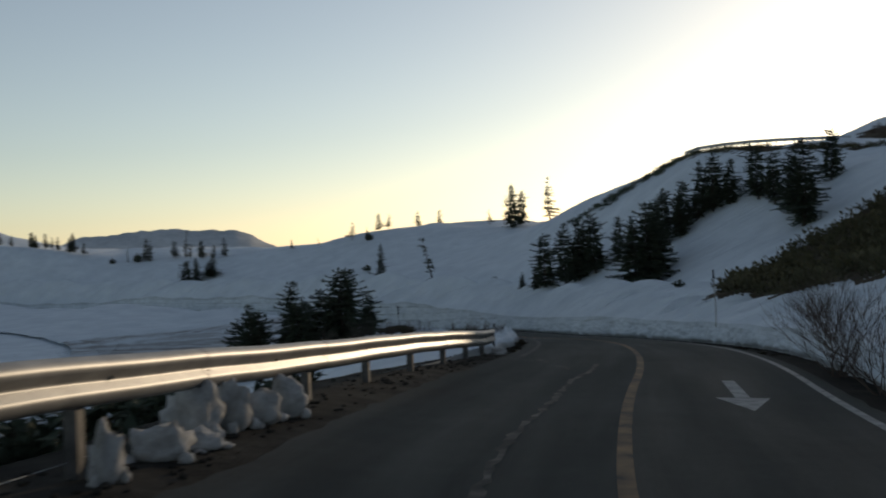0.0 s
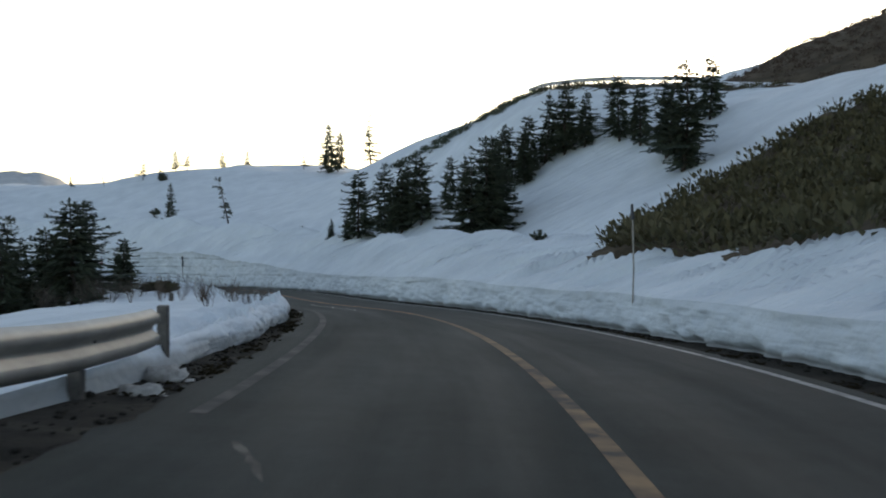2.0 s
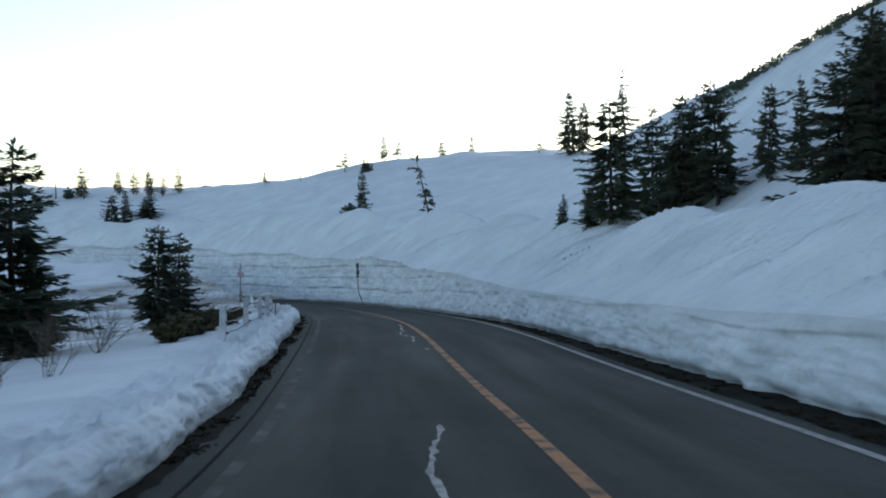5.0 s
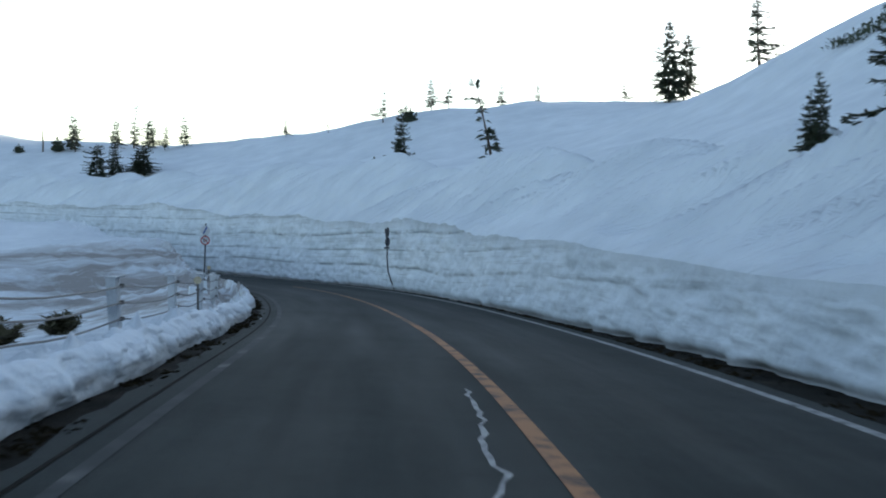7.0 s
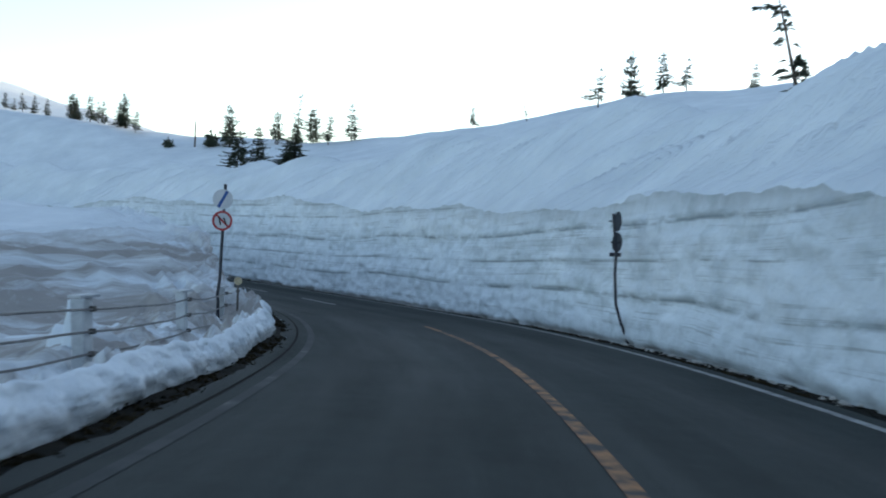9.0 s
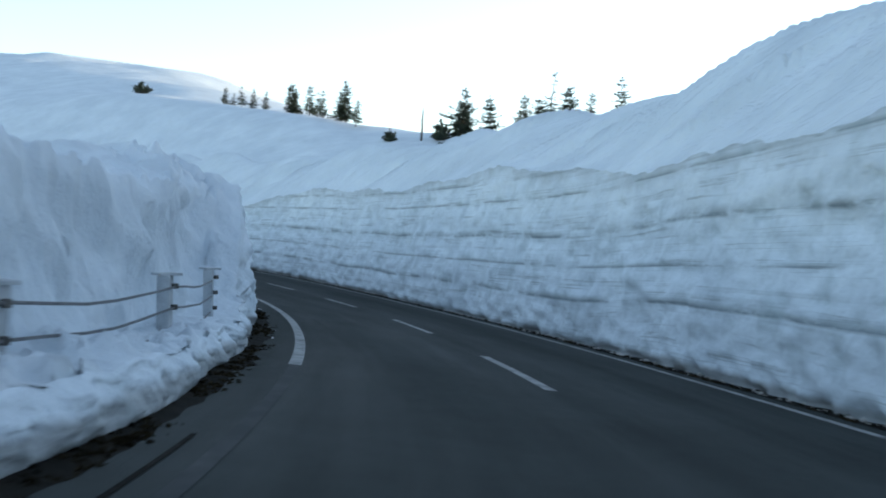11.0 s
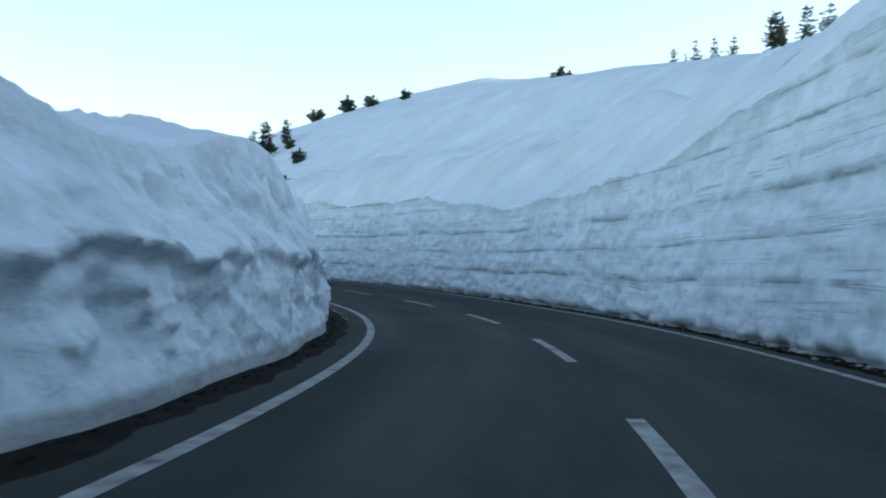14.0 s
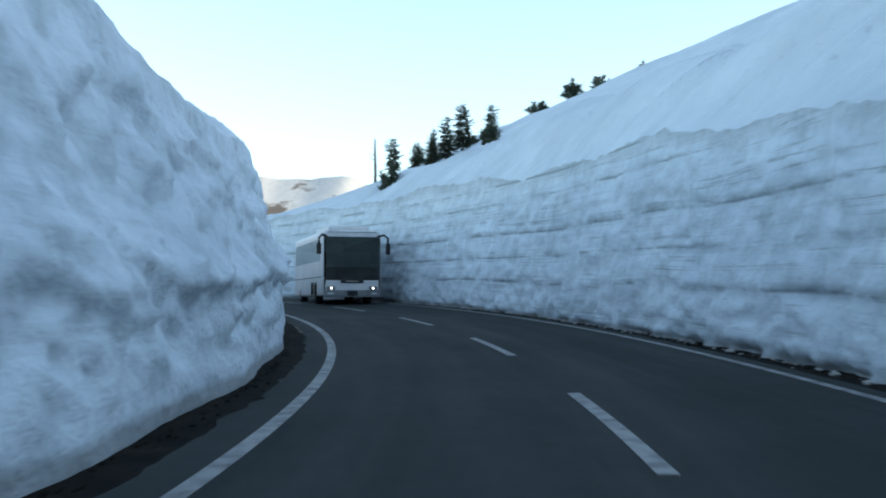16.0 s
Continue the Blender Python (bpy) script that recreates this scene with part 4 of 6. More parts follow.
def fir_proto(height, spread, seed, density=1.0, bare_low=0.12, bare_top=0.0, flag=0.0, lean=0.0, ragged=0.35, twin=False, waist=0.8):
    """A mountain fir: tapered trunk, uneven tiers of flat boughs, each bough a fan of needle sprays. flag: boughs missing on the windward side."""
    rng = random.Random(seed)
    root = thing("fir_tree", "dark green fir", "tree")
    bm = bmesh.new()
    verts, faces = [], []
    for stem in range(2 if twin else 1):
        h = height * (1 if stem == 0 else 0.8)
        off = Vector((0, 0, 0)) if stem == 0 else Vector((spread * 0.6, 0.25, 0))
        bend = [rng.uniform(-0.03, 0.03) for _ in range(2)]

        def axis(k, h=h, off=off, bend=bend):
            return off * min(1, k * 4) + Vector((lean * h * k + bend[0] * h * math.sin(3 * k), bend[1] * h * math.sin(2.3 * k), h * k))

        add_tube(bm, [axis(k) for k in (-0.05, 0.05, 0.25, 0.5, 0.75, 0.93, 1.0)], [0.020 * h + 0.03, 0.018 * h + 0.02, 0.015 * h, 0.011 * h, 0.007 * h, 0.003 * h, 0.0015 * h], 7)
        tiers = int(h * 2.5 * density) + 4
        for w in range(tiers):
            k = bare_low + (1 - bare_low) * ((w + rng.random() * 0.8) / tiers)
            if k > 0.985:
                continue
            thin = 0.3 if k > 1 - bare_top else 1.0
            full = min(1.0, 0.10 + 1.25 * (1 - k)) ** waist
            # snow has pressed the lowest boughs down and broken some away
            if k < 0.3:
                full *= 0.65 + 0.35 * k / 0.3
            for b in range(int(rng.uniform(4.2, 7.4) * thin * min(density, 1.3) + 0.6)):
                a = rng.uniform(0, 2 * math.pi)
                lee = 0.5 + 0.5 * math.cos(a)
                patch = noise.noise(Vector((math.cos(a) * 1.3 + seed, math.sin(a) * 1.3, k * 5.5)))
                L = spread * full * (1 + ragged * 1.1 * patch) * rng.uniform(0.7, 1.1) * (1 - flag * (1 - lee))
                if patch < -0.38 * (1.35 - ragged) or L < 0.12:
                    continue
                out = Vector((math.cos(a), math.sin(a), 0))
                start = axis(k)
                rise = 0.45 * k - 0.18 + rng.uniform(-0.16, 0.16)
                end = start + out * L + Vector((0, 0, L * rise - 0.10 * L * L / max(spread, 0.5)))
                if L > 0.4:
                    add_tube(bm, [start, (start + end) / 2 + Vector((0, 0, -0.05 * L)), end], [0.012 + 0.01 * L, 0.01, 0.004], 3, False)
                steps = max(2, int(L / 0.17))
                for q in range(steps):
                    f = (q + 0.5) / steps
                    p = start.lerp(end, f) + Vector((0, 0, -0.05 * L * 4 * f * (1 - f)))
                    size = 0.20 + 0.20 * L * (0.35 + f) * (1.15 - f)
                    for side in (-1, 1):
                        for _ in range(3):
                            turn = side * rng.uniform(0.25, 1.15)
                            d = Vector((math.cos(a + turn), math.sin(a + turn), rng.uniform(-0.18, 0.22))).normalized()
                            shard(verts, faces, p + Vector((0, 0, rng.uniform(-0.04, 0.04))), d, size * rng.uniform(0.6, 1.2), size * rng.uniform(0.20, 0.36), rng, rng.uniform(-0.12, 0.22))
                d = (end - start).normalized()
                for _ in range(3):
                    shard(verts, faces, end - d * 0.1, (d + Vector((rng.uniform(-0.4, 0.4), rng.uniform(-0.4, 0.4), rng.uniform(-0.1, 0.4)))).normalized(), 0.26, 0.09, rng, 0.0)
            # dense growth round the trunk
            for _ in range(int(9 * thin * density)):
                a = rng.uniform(0, 2 * math.pi)
                d = Vector((math.cos(a), math.sin(a), rng.uniform(-0.3, 0.5))).normalized()
                shard(verts, faces, axis(min(0.98, k + rng.uniform(-0.02, 0.02))) + d * 0.1 * spread * full, d, spread * full * rng.uniform(0.3, 0.6), 0.16 * spread * full + 0.05, rng)
        for _ in range(7):
            shard(verts, faces, axis(rng.uniform(0.92, 1.0)), Vector((rng.uniform(-1, 1), rng.uniform(-1, 1), 1.0)).normalized(), 0.28, 0.1, rng, 0.0)
    smooth(part("trunk", bm, BARK, root, "grey-brown bark"))
    raw_part("crown", verts, faces, NEEDLES, root)
    return root


def scrub_proto(size, seed, mat, name="dwarf_pine", label="low dark dwarf pine bush"):
    """A low sprawling bush of dwarf pine."""
    rng = random.Random(seed)
    root = thing(name, label, "bush")
    bm = bmesh.new()
    verts, faces = [], []
    for _ in range(16):
        a, L, e = rng.uniform(0, 6.28), size * rng.uniform(0.55, 1.0), rng.uniform(0.05, 1.5)
        tip = Vector((math.cos(a) * math.cos(e) * L * 0.85, math.sin(a) * math.cos(e) * L * 0.85, L * (0.15 + 0.85 * math.sin(e))))
        add_tube(bm, [Vector((0, 0, -0.15)), tip * 0.5 + Vector((0, 0, -0.05 * L)), tip], [0.03, 0.02, 0.008], 4, False)
        for q in range(12):
            p = tip * rng.uniform(0.1, 1.0)
            for _ in range(4):
                d = Vector((rng.uniform(-1, 1), rng.uniform(-1, 1), rng.uniform(0, 1.2))).normalized()
                shard(verts, faces, p, d, size * rng.uniform(0.18, 0.34), size * rng.uniform(0.07, 0.14), rng, 0.05)
    part("stems", bm, BARK, root)
    raw_part("foliage", verts, faces, mat, root)
    return root


def dead_trunk_proto(height, seed):
    rng = random.Random(seed)
    root = thing("dead_tree", "bare grey dead tree trunk", "dead tree")
    smooth(part("trunk", tube([(0, 0, -0.3), (0.03, 0, height * 0.4), (-0.02, 0.02, height * 0.8), (0.03, 0.0, height)], [0.11, 0.09, 0.06, 0.03], 7), BARK, root))
    for i in range(5):
        k = rng.uniform(0.3, 0.95)
        a = rng.uniform(0, 6.28)
        part("branch_stub", tube([(0, 0, height * k), (math.cos(a) * 0.25, math.sin(a) * 0.25, height * k + 0.08), (math.cos(a) * 0.45, math.sin(a) * 0.45, height * k + 0.22)], [0.025, 0.016, 0.006], 4), BARK, root)
    return root


FULL = [fir_proto(6.0, 2.0, 11, 1.35, bare_low=0.05, ragged=0.7, flag=0.2), fir_proto(6.0, 2.2, 12, 1.25, bare_low=0.07, flag=0.35, ragged=0.8, waist=0.6), fir_proto(6.0, 1.9, 13, 1.2, bare_low=0.12, twin=True, ragged=0.7),
        fir_proto(6.0, 2.1, 14, 1.2, bare_low=0.10, flag=0.45, ragged=0.9, waist=0.5, lean=0.03), fir_proto(6.0, 1.8, 15, 1.35, bare_low=0.05, flag=0.1, ragged=0.75, waist=1.0)]
THIN = [fir_proto(4.0, 1.25, 21, 1.0, bare_low=0.16, ragged=0.9, flag=0.5, waist=0.6), fir_proto(4.0, 1.1, 22, 0.9, bare_low=0.28, bare_top=0.25, ragged=1.0, flag=0.3, lean=-0.05), fir_proto(4.0, 1.4, 23, 1.0, bare_low=0.08, ragged=0.85, flag=0.35, waist=0.9, lean=0.04)]
SCRAGGY = [fir_proto(4.5, 1.1, 31, 0.95, bare_low=0.12, bare_top=0.2, flag=0.6, ragged=1.0), fir_proto(4.5, 1.0, 32, 0.85, bare_low=0.12, bare_top=0.3, flag=0.6, lean=0.10, ragged=1.1)]
LEANING = fir_proto(3.0, 0.7, 41, 0.75, bare_low=0.28, flag=0.75, lean=0.22, ragged=1.0)
LOW_PINE = [scrub_proto(1.1, 51, NEEDLES), scrub_proto(1.1, 52, NEEDLES)]
DEAD = dead_trunk_proto(3.0, 61)
BAMBOO = [scrub_proto(0.8, 53, SCRUB, "dwarf_bamboo", "olive green dwarf bamboo"), scrub_proto(0.8, 54, SCRUB, "dwarf_bamboo", "olive green dwarf bamboo")]
PROTOS = [*FULL, *THIN, *SCRAGGY, LEANING, *LOW_PINE, *BAMBOO, DEAD]
TREE_RNG = random.Random(5)


def plant(proto, base_height, x, y, height, label, group, wide=1.0, turn=None, tilt=None, sink=0.15):
    k = height / base_height
    tilt = TREE_RNG.uniform(-4, 4) if tilt is None else tilt
    z = ground_z(x, y)
    t = TREE_RNG.uniform(0, 360) if turn is None else turn
    m = pose(x, y, z - sink * min(1, k), tilt, 0, t) @ Matrix.Diagonal((k * wide, k * wide, k, 1))
    return tagged(copy_thing(proto, m), label, group=group)


def grove(kind, label, group, places):
    """Trees of one kind: x, y, height and, if given, how wide."""
    for i, (x, y, h, *w) in enumerate(places):
        if kind == "full":
            plant(FULL[(i * 3 + 1) % 5], 6.0, x, y, h, label, group, *(w or [1.0]))
        elif kind == "thin":
            plant(THIN[i % 3], 4.0, x, y, h, label, group, *(w or [1.0]))
        elif kind == "scraggy":
            plant(SCRAGGY[i % 2], 4.5, x, y, h, label, group, *(w or [1.0]))
        elif kind == "low":
            plant(LOW_PINE[i % 2], 1.0, x, y, h, label, group, *(w or [1.0]))


# the dark stand climbing the hillside below the upper road
grove("full", "dense dark green fir on the snowy hillside", "firs below the upper road",
      [(9.0, 95.4, 4.9), (8.3, 96.4, 2.3), (12.9, 113.0, 6.5, 0.9), (14.0, 110.0, 6.4, 1.0), (15.4, 108.0, 6.2, 0.9), (17.4, 106.3, 4.6, 0.7), (18.3, 104.0, 4.3, 0.7), (17.4, 91.5, 7.4, 1.05), (18.8, 93.6, 6.6, 0.9),
       (21.4, 103.4, 5.0), (23.1, 102.2, 4.8), (24.4, 101.8, 5.7, 0.9), (25.7, 100.6, 5.8, 0.9), (26.9, 99.2, 4.3), (28.6, 95.9, 5.0), (29.0, 92.5, 4.6), (27.3, 80.3, 6.7, 1.05), (28.4, 85.9, 5.4), (22.4, 100.4, 4.4), (20.3, 101.0, 4.6, 0.9),
       (32.5, 88.5, 4.4), (14.7, 111.6, 5.2)])
# firs along the skyline
grove("thin", "small windblown fir on the snowy ridge", "firs along the ridge",
      [(-27.5, 192.5, 1.8, 0.9), (-16.1, 188.0, 3.2), (-11.0, 153.5, 3.0, 1.2), (-11.4, 190.5, 3.2), (-9.8, 192.5, 2.8),
       (-4.5, 200.0, 2.9, 1.2), (-0.6, 203.0, 3.3, 0.9), (8.4, 189.6, 2.6, 1.0), (-41.0, 198.2, 3.4), (-42.8, 196.9, 2.7), (-48.1, 201.6, 2.4), (-57.2, 203.6, 4.2, 1.1), (-52.0, 204.5, 3.4)])
grove("full", "sturdy dark fir on the snowy ridge", "firs along the ridge",
      [(-44.5, 182.5, 4.4, 1.15), (-42.7, 183.4, 4.3, 0.95), (-40.2, 184.6, 3.5, 1.4), (11.6, 176.5, 7.2, 0.75), (13.0, 177.6, 6.0, 0.7), (-45.5, 199.5, 3.4, 0.9), (-9.3, 155.0, 5.8, 0.6), (7.6, 102.5, 1.8, 0.6)])
grove("scraggy", "sparse windblown fir with a bare top", "firs along the ridge",
      [(15.8, 156.0, 6.3), (-49.8, 205.0, 5.2), (-56.0, 202.2, 4.0), (-51.4, 203.8, 3.2), (-13.2, 185.0, 2.4)])
grove("thin", "windblown fir above the bend", "firs above the bend",
      [(-95.5, 216.3, 2.2), (-91.6, 214.7, 2.6), (-86.7, 213.2, 2.3), (-79.0, 210.9, 3.2), (-77.4, 210.2, 2.6), (-75.7, 208.9, 2.6), (-70.1, 206.6, 2.4), (-93.4, 215.4, 1.8), (-89.4, 214.0, 2.4)])
grove("full", "dark fir above the bend", "firs above the bend", [(-82.1, 211.7, 3.3, 0.9), (-81.0, 211.2, 2.8, 0.9), (-72.7, 208.6, 3.9, 0.8)])
grove("low", "low dark dwarf pine poking out of the snow", "dwarf pines",
      [(6.1, 130.2, 0.7), (-63.1, 202.1, 1.0), (-12.0, 165.0, 1.0), (-13.0, 185.2, 1.3), (14.1, 63.9, 0.5), (-58.4, 202.9, 1.5), 
       (-190, 231.3, 2.2), (-173.3, 228.4, 2.2), (-167, 229, 1.6), (-158.4, 229.6, 1.4)])
plant(LEANING, 3.0, -22.0, 189.0, 1.6, "small fir leaning over in the wind", "firs along the ridge", turn=150)
plant(LEANING, 3.0, -1.5, 142.0, 6.2, "thin scraggly fir leaning over the crest", "firs along the ridge", turn=170)
grove("low", "low dark dwarf pine at the foot of a leaning fir", "dwarf pines", [(-1.9, 141.4, 1.1)])
plant(DEAD, 3.0, -60.4, 202.8, 2.9, "bare grey dead trunk on the ridge", "dead trees", turn=0)
# firs at the far end of the cutting
END_TREES = [(-184.6, 210.3, 4.6), (-163.7, 206.6, 2.7), (-152.6, 204.8, 2.8), (-153.9, 206.6, 3.9), (-153.6, 208.1, 4.3), (-160.1, 213.4, 3.1), (-156.0, 206.0, 3.4), (-167.0, 208.0, 2.4), (-211.2, 241.9, 2.8)]
grove("full", "dark fir at the end of the cutting", "firs at the end of the cutting", END_TREES)
grove("low", "low dwarf pine near the end of the cutting", "dwarf pines", [(-109.5, 216.9, 1.5), (-129.5, 201.4, 1.3), (-117.8, 194.8, 0.9), (-116.8, 190.9, 1.1), (-158.0, 210.5, 1.2), (-150.0, 209.5, 1.2)])
plant(DEAD, 3.0, -190.0, 209.5, 5.6, "tall bare dead tree at the end of the cutting", "dead trees", turn=40)
# the stand beside the road on the valley side
grove("full", "dense dark fir beside the roadside bank", "firs on the valley side",
      [(-7.6, 77.8, 5.7, 1.35), (-7.5, 81.0, 5.6, 1.25), (-12.1, 81.9, 6.2, 1.05), (-13.5, 76.0, 4.8, 1.2), (-10.4, 74.5, 4.2, 1.2), (-6.4, 88.6, 3.6, 1.1), (-6.75, 92.3, 3.4, 1.2), (-16.0, 86.0, 5.6), (-11.5, 90.5, 4.0), (-9.2, 79.4, 4.6, 1.3), (-14.5, 80.5, 5.0, 1.2)])

# dwarf bamboo that has melted free behind the cable fence
for k, (s, u, h) in enumerate(((84.5, -6.0, 0.55), (86.5, -5.8, 0.6), (88.2, -6.1, 0.65), (90.0, -5.8, 0.55), (91.6, -6.2, 0.6), (93.2, -5.9, 0.5), (95.0, -6.2, 0.5), (97.4, -6.0, 0.4), (83.0, -6.4, 0.6), (89.0, -6.8, 0.7), (86.0, -7.0, 0.7), (85.4, -6.5, 0.5), (87.4, -6.4, 0.55), (89.6, -6.2, 0.5), (91.0, -6.7, 0.6), (92.6, -6.5, 0.5), (94.2, -6.3, 0.45), (96.2, -6.6, 0.5), (98.6, -6.2, 0.4), (82.0, -6.0, 0.55), (80.8, -6.4, 0.6))):
    x, y = plan(s, u)
    plant(BAMBOO[k % 2], 0.8, float(x), float(y), h, "olive green dwarf bamboo behind the cable fence", "dwarf bamboo", 1.3)
# low dark growth on the drop under the guardrail
rng = random.Random(77)
UNDER = []
for s in np.arange(1.5, 17.0, 0.85):
    x, y = plan(s, -5.1 - rng.uniform(0, 2.6))
    UNDER.append((float(x), float(y), rng.uniform(0.7, 1.05)))
grove("low", "dark dwarf pine in the thicket below the guardrail", "dwarf pines below the guardrail", UNDER)

for p in PROTOS:
    for o in (*p.children_recursive, p):
        bpy.data.objects.remove(o)

# ---- guardrails ----
def lofted(name, mat, parent, path, profile, label=""):
    """A profile (offset to the road side, height) swept along a path of (x, y, z)."""
    pts = [Vector(p) for p in path]
    verts = []
    for i, p in enumerate(pts):
        d = (pts[min(i + 1, len(pts) - 1)] - pts[max(i - 1, 0)])
        side = Vector((d.y, -d.x, 0)).normalized()
        verts += [p + side * a + Vector((0, 0, b)) for a, b in profile]
    ob = mesh_object(name, verts, grid_faces(len(pts), len(profile)), mat, parent=parent)
    mod = ob.modifiers.new("thickness", "SOLIDIFY")
    mod.thickness, mod.offset = 0.006, 0
    ob.modifiers.new("crease", "EDGE_SPLIT").split_angle = radians(70)
    return tagged(ob, label) if label else ob


W_BEAM = [(0.0, -0.39), (0.03, -0.375), (0.085, -0.33), (0.085, -0.265), (0.015, -0.215), (0.015, -0.175), (0.085, -0.125), (0.085, -0.06), (0.03, -0.015), (0.0, 0.0)]


def guardrail():
    rail = thing("guardrail", "galvanised W-beam guardrail with dark steel posts along the verge", "guardrail")
    def line(s):
        return -4.05 - 0.12 * math.exp(-((s - 6) / 9) ** 2)
    def top(s):
        return float(eased([-14, 7, 13, 19, 24, 28, 29.4, 31.6], [1.33, 1.24, 1.09, 0.99, 0.885, 0.79, 0.785, 0.89], s))
    s0 = -14.0
    while s0 < 29:
        ss = np.linspace(s0, min(s0 + 4.06, 31.4), 9)
        path = []
        for s in ss:
            x, y = plan(s, line(s))
            path.append((float(x), float(y), float(eased(LEVEL_S, LEVEL, s)) + top(s) + 0.004 * math.sin(s * 2)))
        k = int(s0) % 3 * 0.004
        lofted("beam", STEEL, rail, path, [(a + k, b) for a, b in W_BEAM])
        for j in range(3):
            p = Vector(path[0 if j < 2 else 4])
            bolt = bmesh.new()
            bmesh.ops.create_uvsphere(bolt, u_segments=8, v_segments=5, radius=0.018)
            d = Vector(path[-1]) - Vector(path[0])
            side = Vector((d.y, -d.x, 0)).normalized()
            bmesh.ops.translate(bolt, verts=bolt.verts, vec=p + side * 0.03 + Vector((0, 0, (-0.13, -0.23, -0.18)[j])) + d.normalized() * 0.12)
            part("bolt", bolt, POST_STEEL, rail)
        s0 += 4.0
    for s in np.arange(-12.6, 32, 2.9):
        x, y = plan(s, line(s) - 0.07)
        zt = float(eased(LEVEL_S, LEVEL, s)) + top(s)
        zb = ground_z(float(x), float(y)) - 0.3
        bm = bmesh.new()
        add_box(bm, (0.11, 0.13, zt - zb - 0.02), (float(x), float(y), (zt + zb) / 2 - 0.03), Euler((0, 0, radians(facing(s)))).to_matrix(), 0.012)
        part("post", bm, POST_STEEL, rail, "dark weathered steel post")
    x, y = plan(31.3, line(31.3))
    z = float(eased(LEVEL_S, LEVEL, 31.3)) + top(31.3)
    refl = box((0.05, 0.07, 0.09), (float(x) - 0.06, float(y) - 0.12, z + 0.03), 0.012)
    part("reflector", refl, POST_STEEL, rail, "small dark reflector")
    return rail


guardrail()


def upper_guardrail():
    rail = thing("upper_guardrail", "pale guardrail of the upper road on the hilltop", "guardrail")
    way = [(28.3, 122.7), (29.5, 119.1), (31.0, 116.0), (33.2, 113.9), (35.7, 112.8), (38.4, 112.3), (41.4, 112.0), (44.3, 112.2)]
    dense = []
    for (a, b), (c, d) in zip(way, way[1:]):
        for k in range(3):
            dense.append((a + (c - a) * k / 3, b + (d - b) * k / 3))
    zs = np.full(len(dense), 11.75)
    path = [(x, y, z - 0.25 * max(0, 1 - i / 2.0)) for i, ((x, y), z) in enumerate(zip(dense, zs))]
    lofted("beam", FENCE_PAINT, rail, path, [(a * 1.2, b * 0.9) for a, b in W_BEAM])
    for i in range(0, len(path), 1):
        x, y, z = path[i]
        g = ground_z(x, y) - 0.2
        part("post", box((0.11, 0.11, z - g), (x - 0.05, y - 0.05, (z + g) / 2 - 0.04), 0.01), FENCE_PAINT, rail)
    return rail


upper_guardrail()

# ---- cable fence on the valley side ----
def fence_line(s):
    return float(np.interp(s, [79, 124, 146], [-4.95, -4.95, -4.5]))


def cable_fence():
    fence = thing("cable_fence", "snow-bent cable fence with broad pale posts", "fence")
    posts = [79.4, 84.9, 90.6, 96.4, 101.9, 107.2, 112.4, 117.9, 123.4, 128.9, 134.4, 139.9, 145.4, 150.2]
    tops = []
    for i, s in enumerate(posts):
        x, y = plan(s, fence_line(s))
        level = float(eased(LEVEL_S, LEVEL, s))
        h = float(np.interp(s, [79, 107, 118, 135, 152], [1.15, 1.12, 0.92, 0.94, 1.24]))
        zb = ground_z(float(x), float(y)) - 0.35
        tilt = Euler((radians(2.5 * math.sin(i * 2.1)), radians(3 * math.sin(i * 1.3 + 1)), radians(facing(s)))).to_matrix()
        bm = bmesh.new()
        add_box(bm, (0.14, 0.30, level + h - zb), (float(x), float(y), (level + h + zb) / 2), tilt, 0.02)
        post = part("post", bm, FENCE_PAINT, fence, "broad pale painted post")
        cap = box((0.17, 0.33, 0.03), (float(x), float(y), level + h + 0.012), 0.008)
        part("cap", cap, FENCE_PAINT, post)
        for dh in (0.12, 0.36, 0.60):
            part("bracket", box((0.05, 0.07, 0.06), (float(x) + 0.1 * math.cos(radians(facing(s))), float(y) + 0.1 * math.sin(radians(facing(s))), level + h - dh), 0.01), POST_STEEL, post)
        tops.append((s, level + h))
    for c, dh in enumerate((0.12, 0.36, 0.60)):
        path = []
        for (a, za), (b, zb) in zip(tops, tops[1:]):
            for k in range(6):
                t = k / 6
                s = a + (b - a) * t
                x, y = plan(s, fence_line(s) + 0.1)
                path.append((float(x), float(y), za + (zb - za) * t - dh - 0.05 * math.sin(math.pi * t) * (1 + 0.4 * math.sin(a)) + 0.008 * math.sin(s * 5 + c)))
        part("cable", tube(path, 0.014, 5), CABLE, fence, "dark steel cable")
    return fence


cable_fence()


def delineator(s, u, h, label):
    x, y = plan(s, u)
    z = ground_z(float(x), float(y))
    d = thing("delineator", label, "road marker", m=pose(float(x), float(y), z, 0, 0, facing(s)))
    part("pole", tube([(0, 0, -0.3), (0, 0, h)], 0.025, 8), POST_STEEL, d)
    bm = bmesh.new()
    bmesh.ops.create_cone(bm, cap_ends=True, segments=20, radius1=0.085, radius2=0.085, depth=0.03, matrix=Matrix.Translation((0, -0.03, h + 0.06)) @ Euler((radians(90), 0, 0)).to_matrix().to_4x4())
    part("reflector", bm, REFLECTOR, d, "cream round reflector")
    part("clamp", box((0.08, 0.06, 0.05), (0, 0, h - 0.15), 0.01), POST_STEEL, d)
    return d


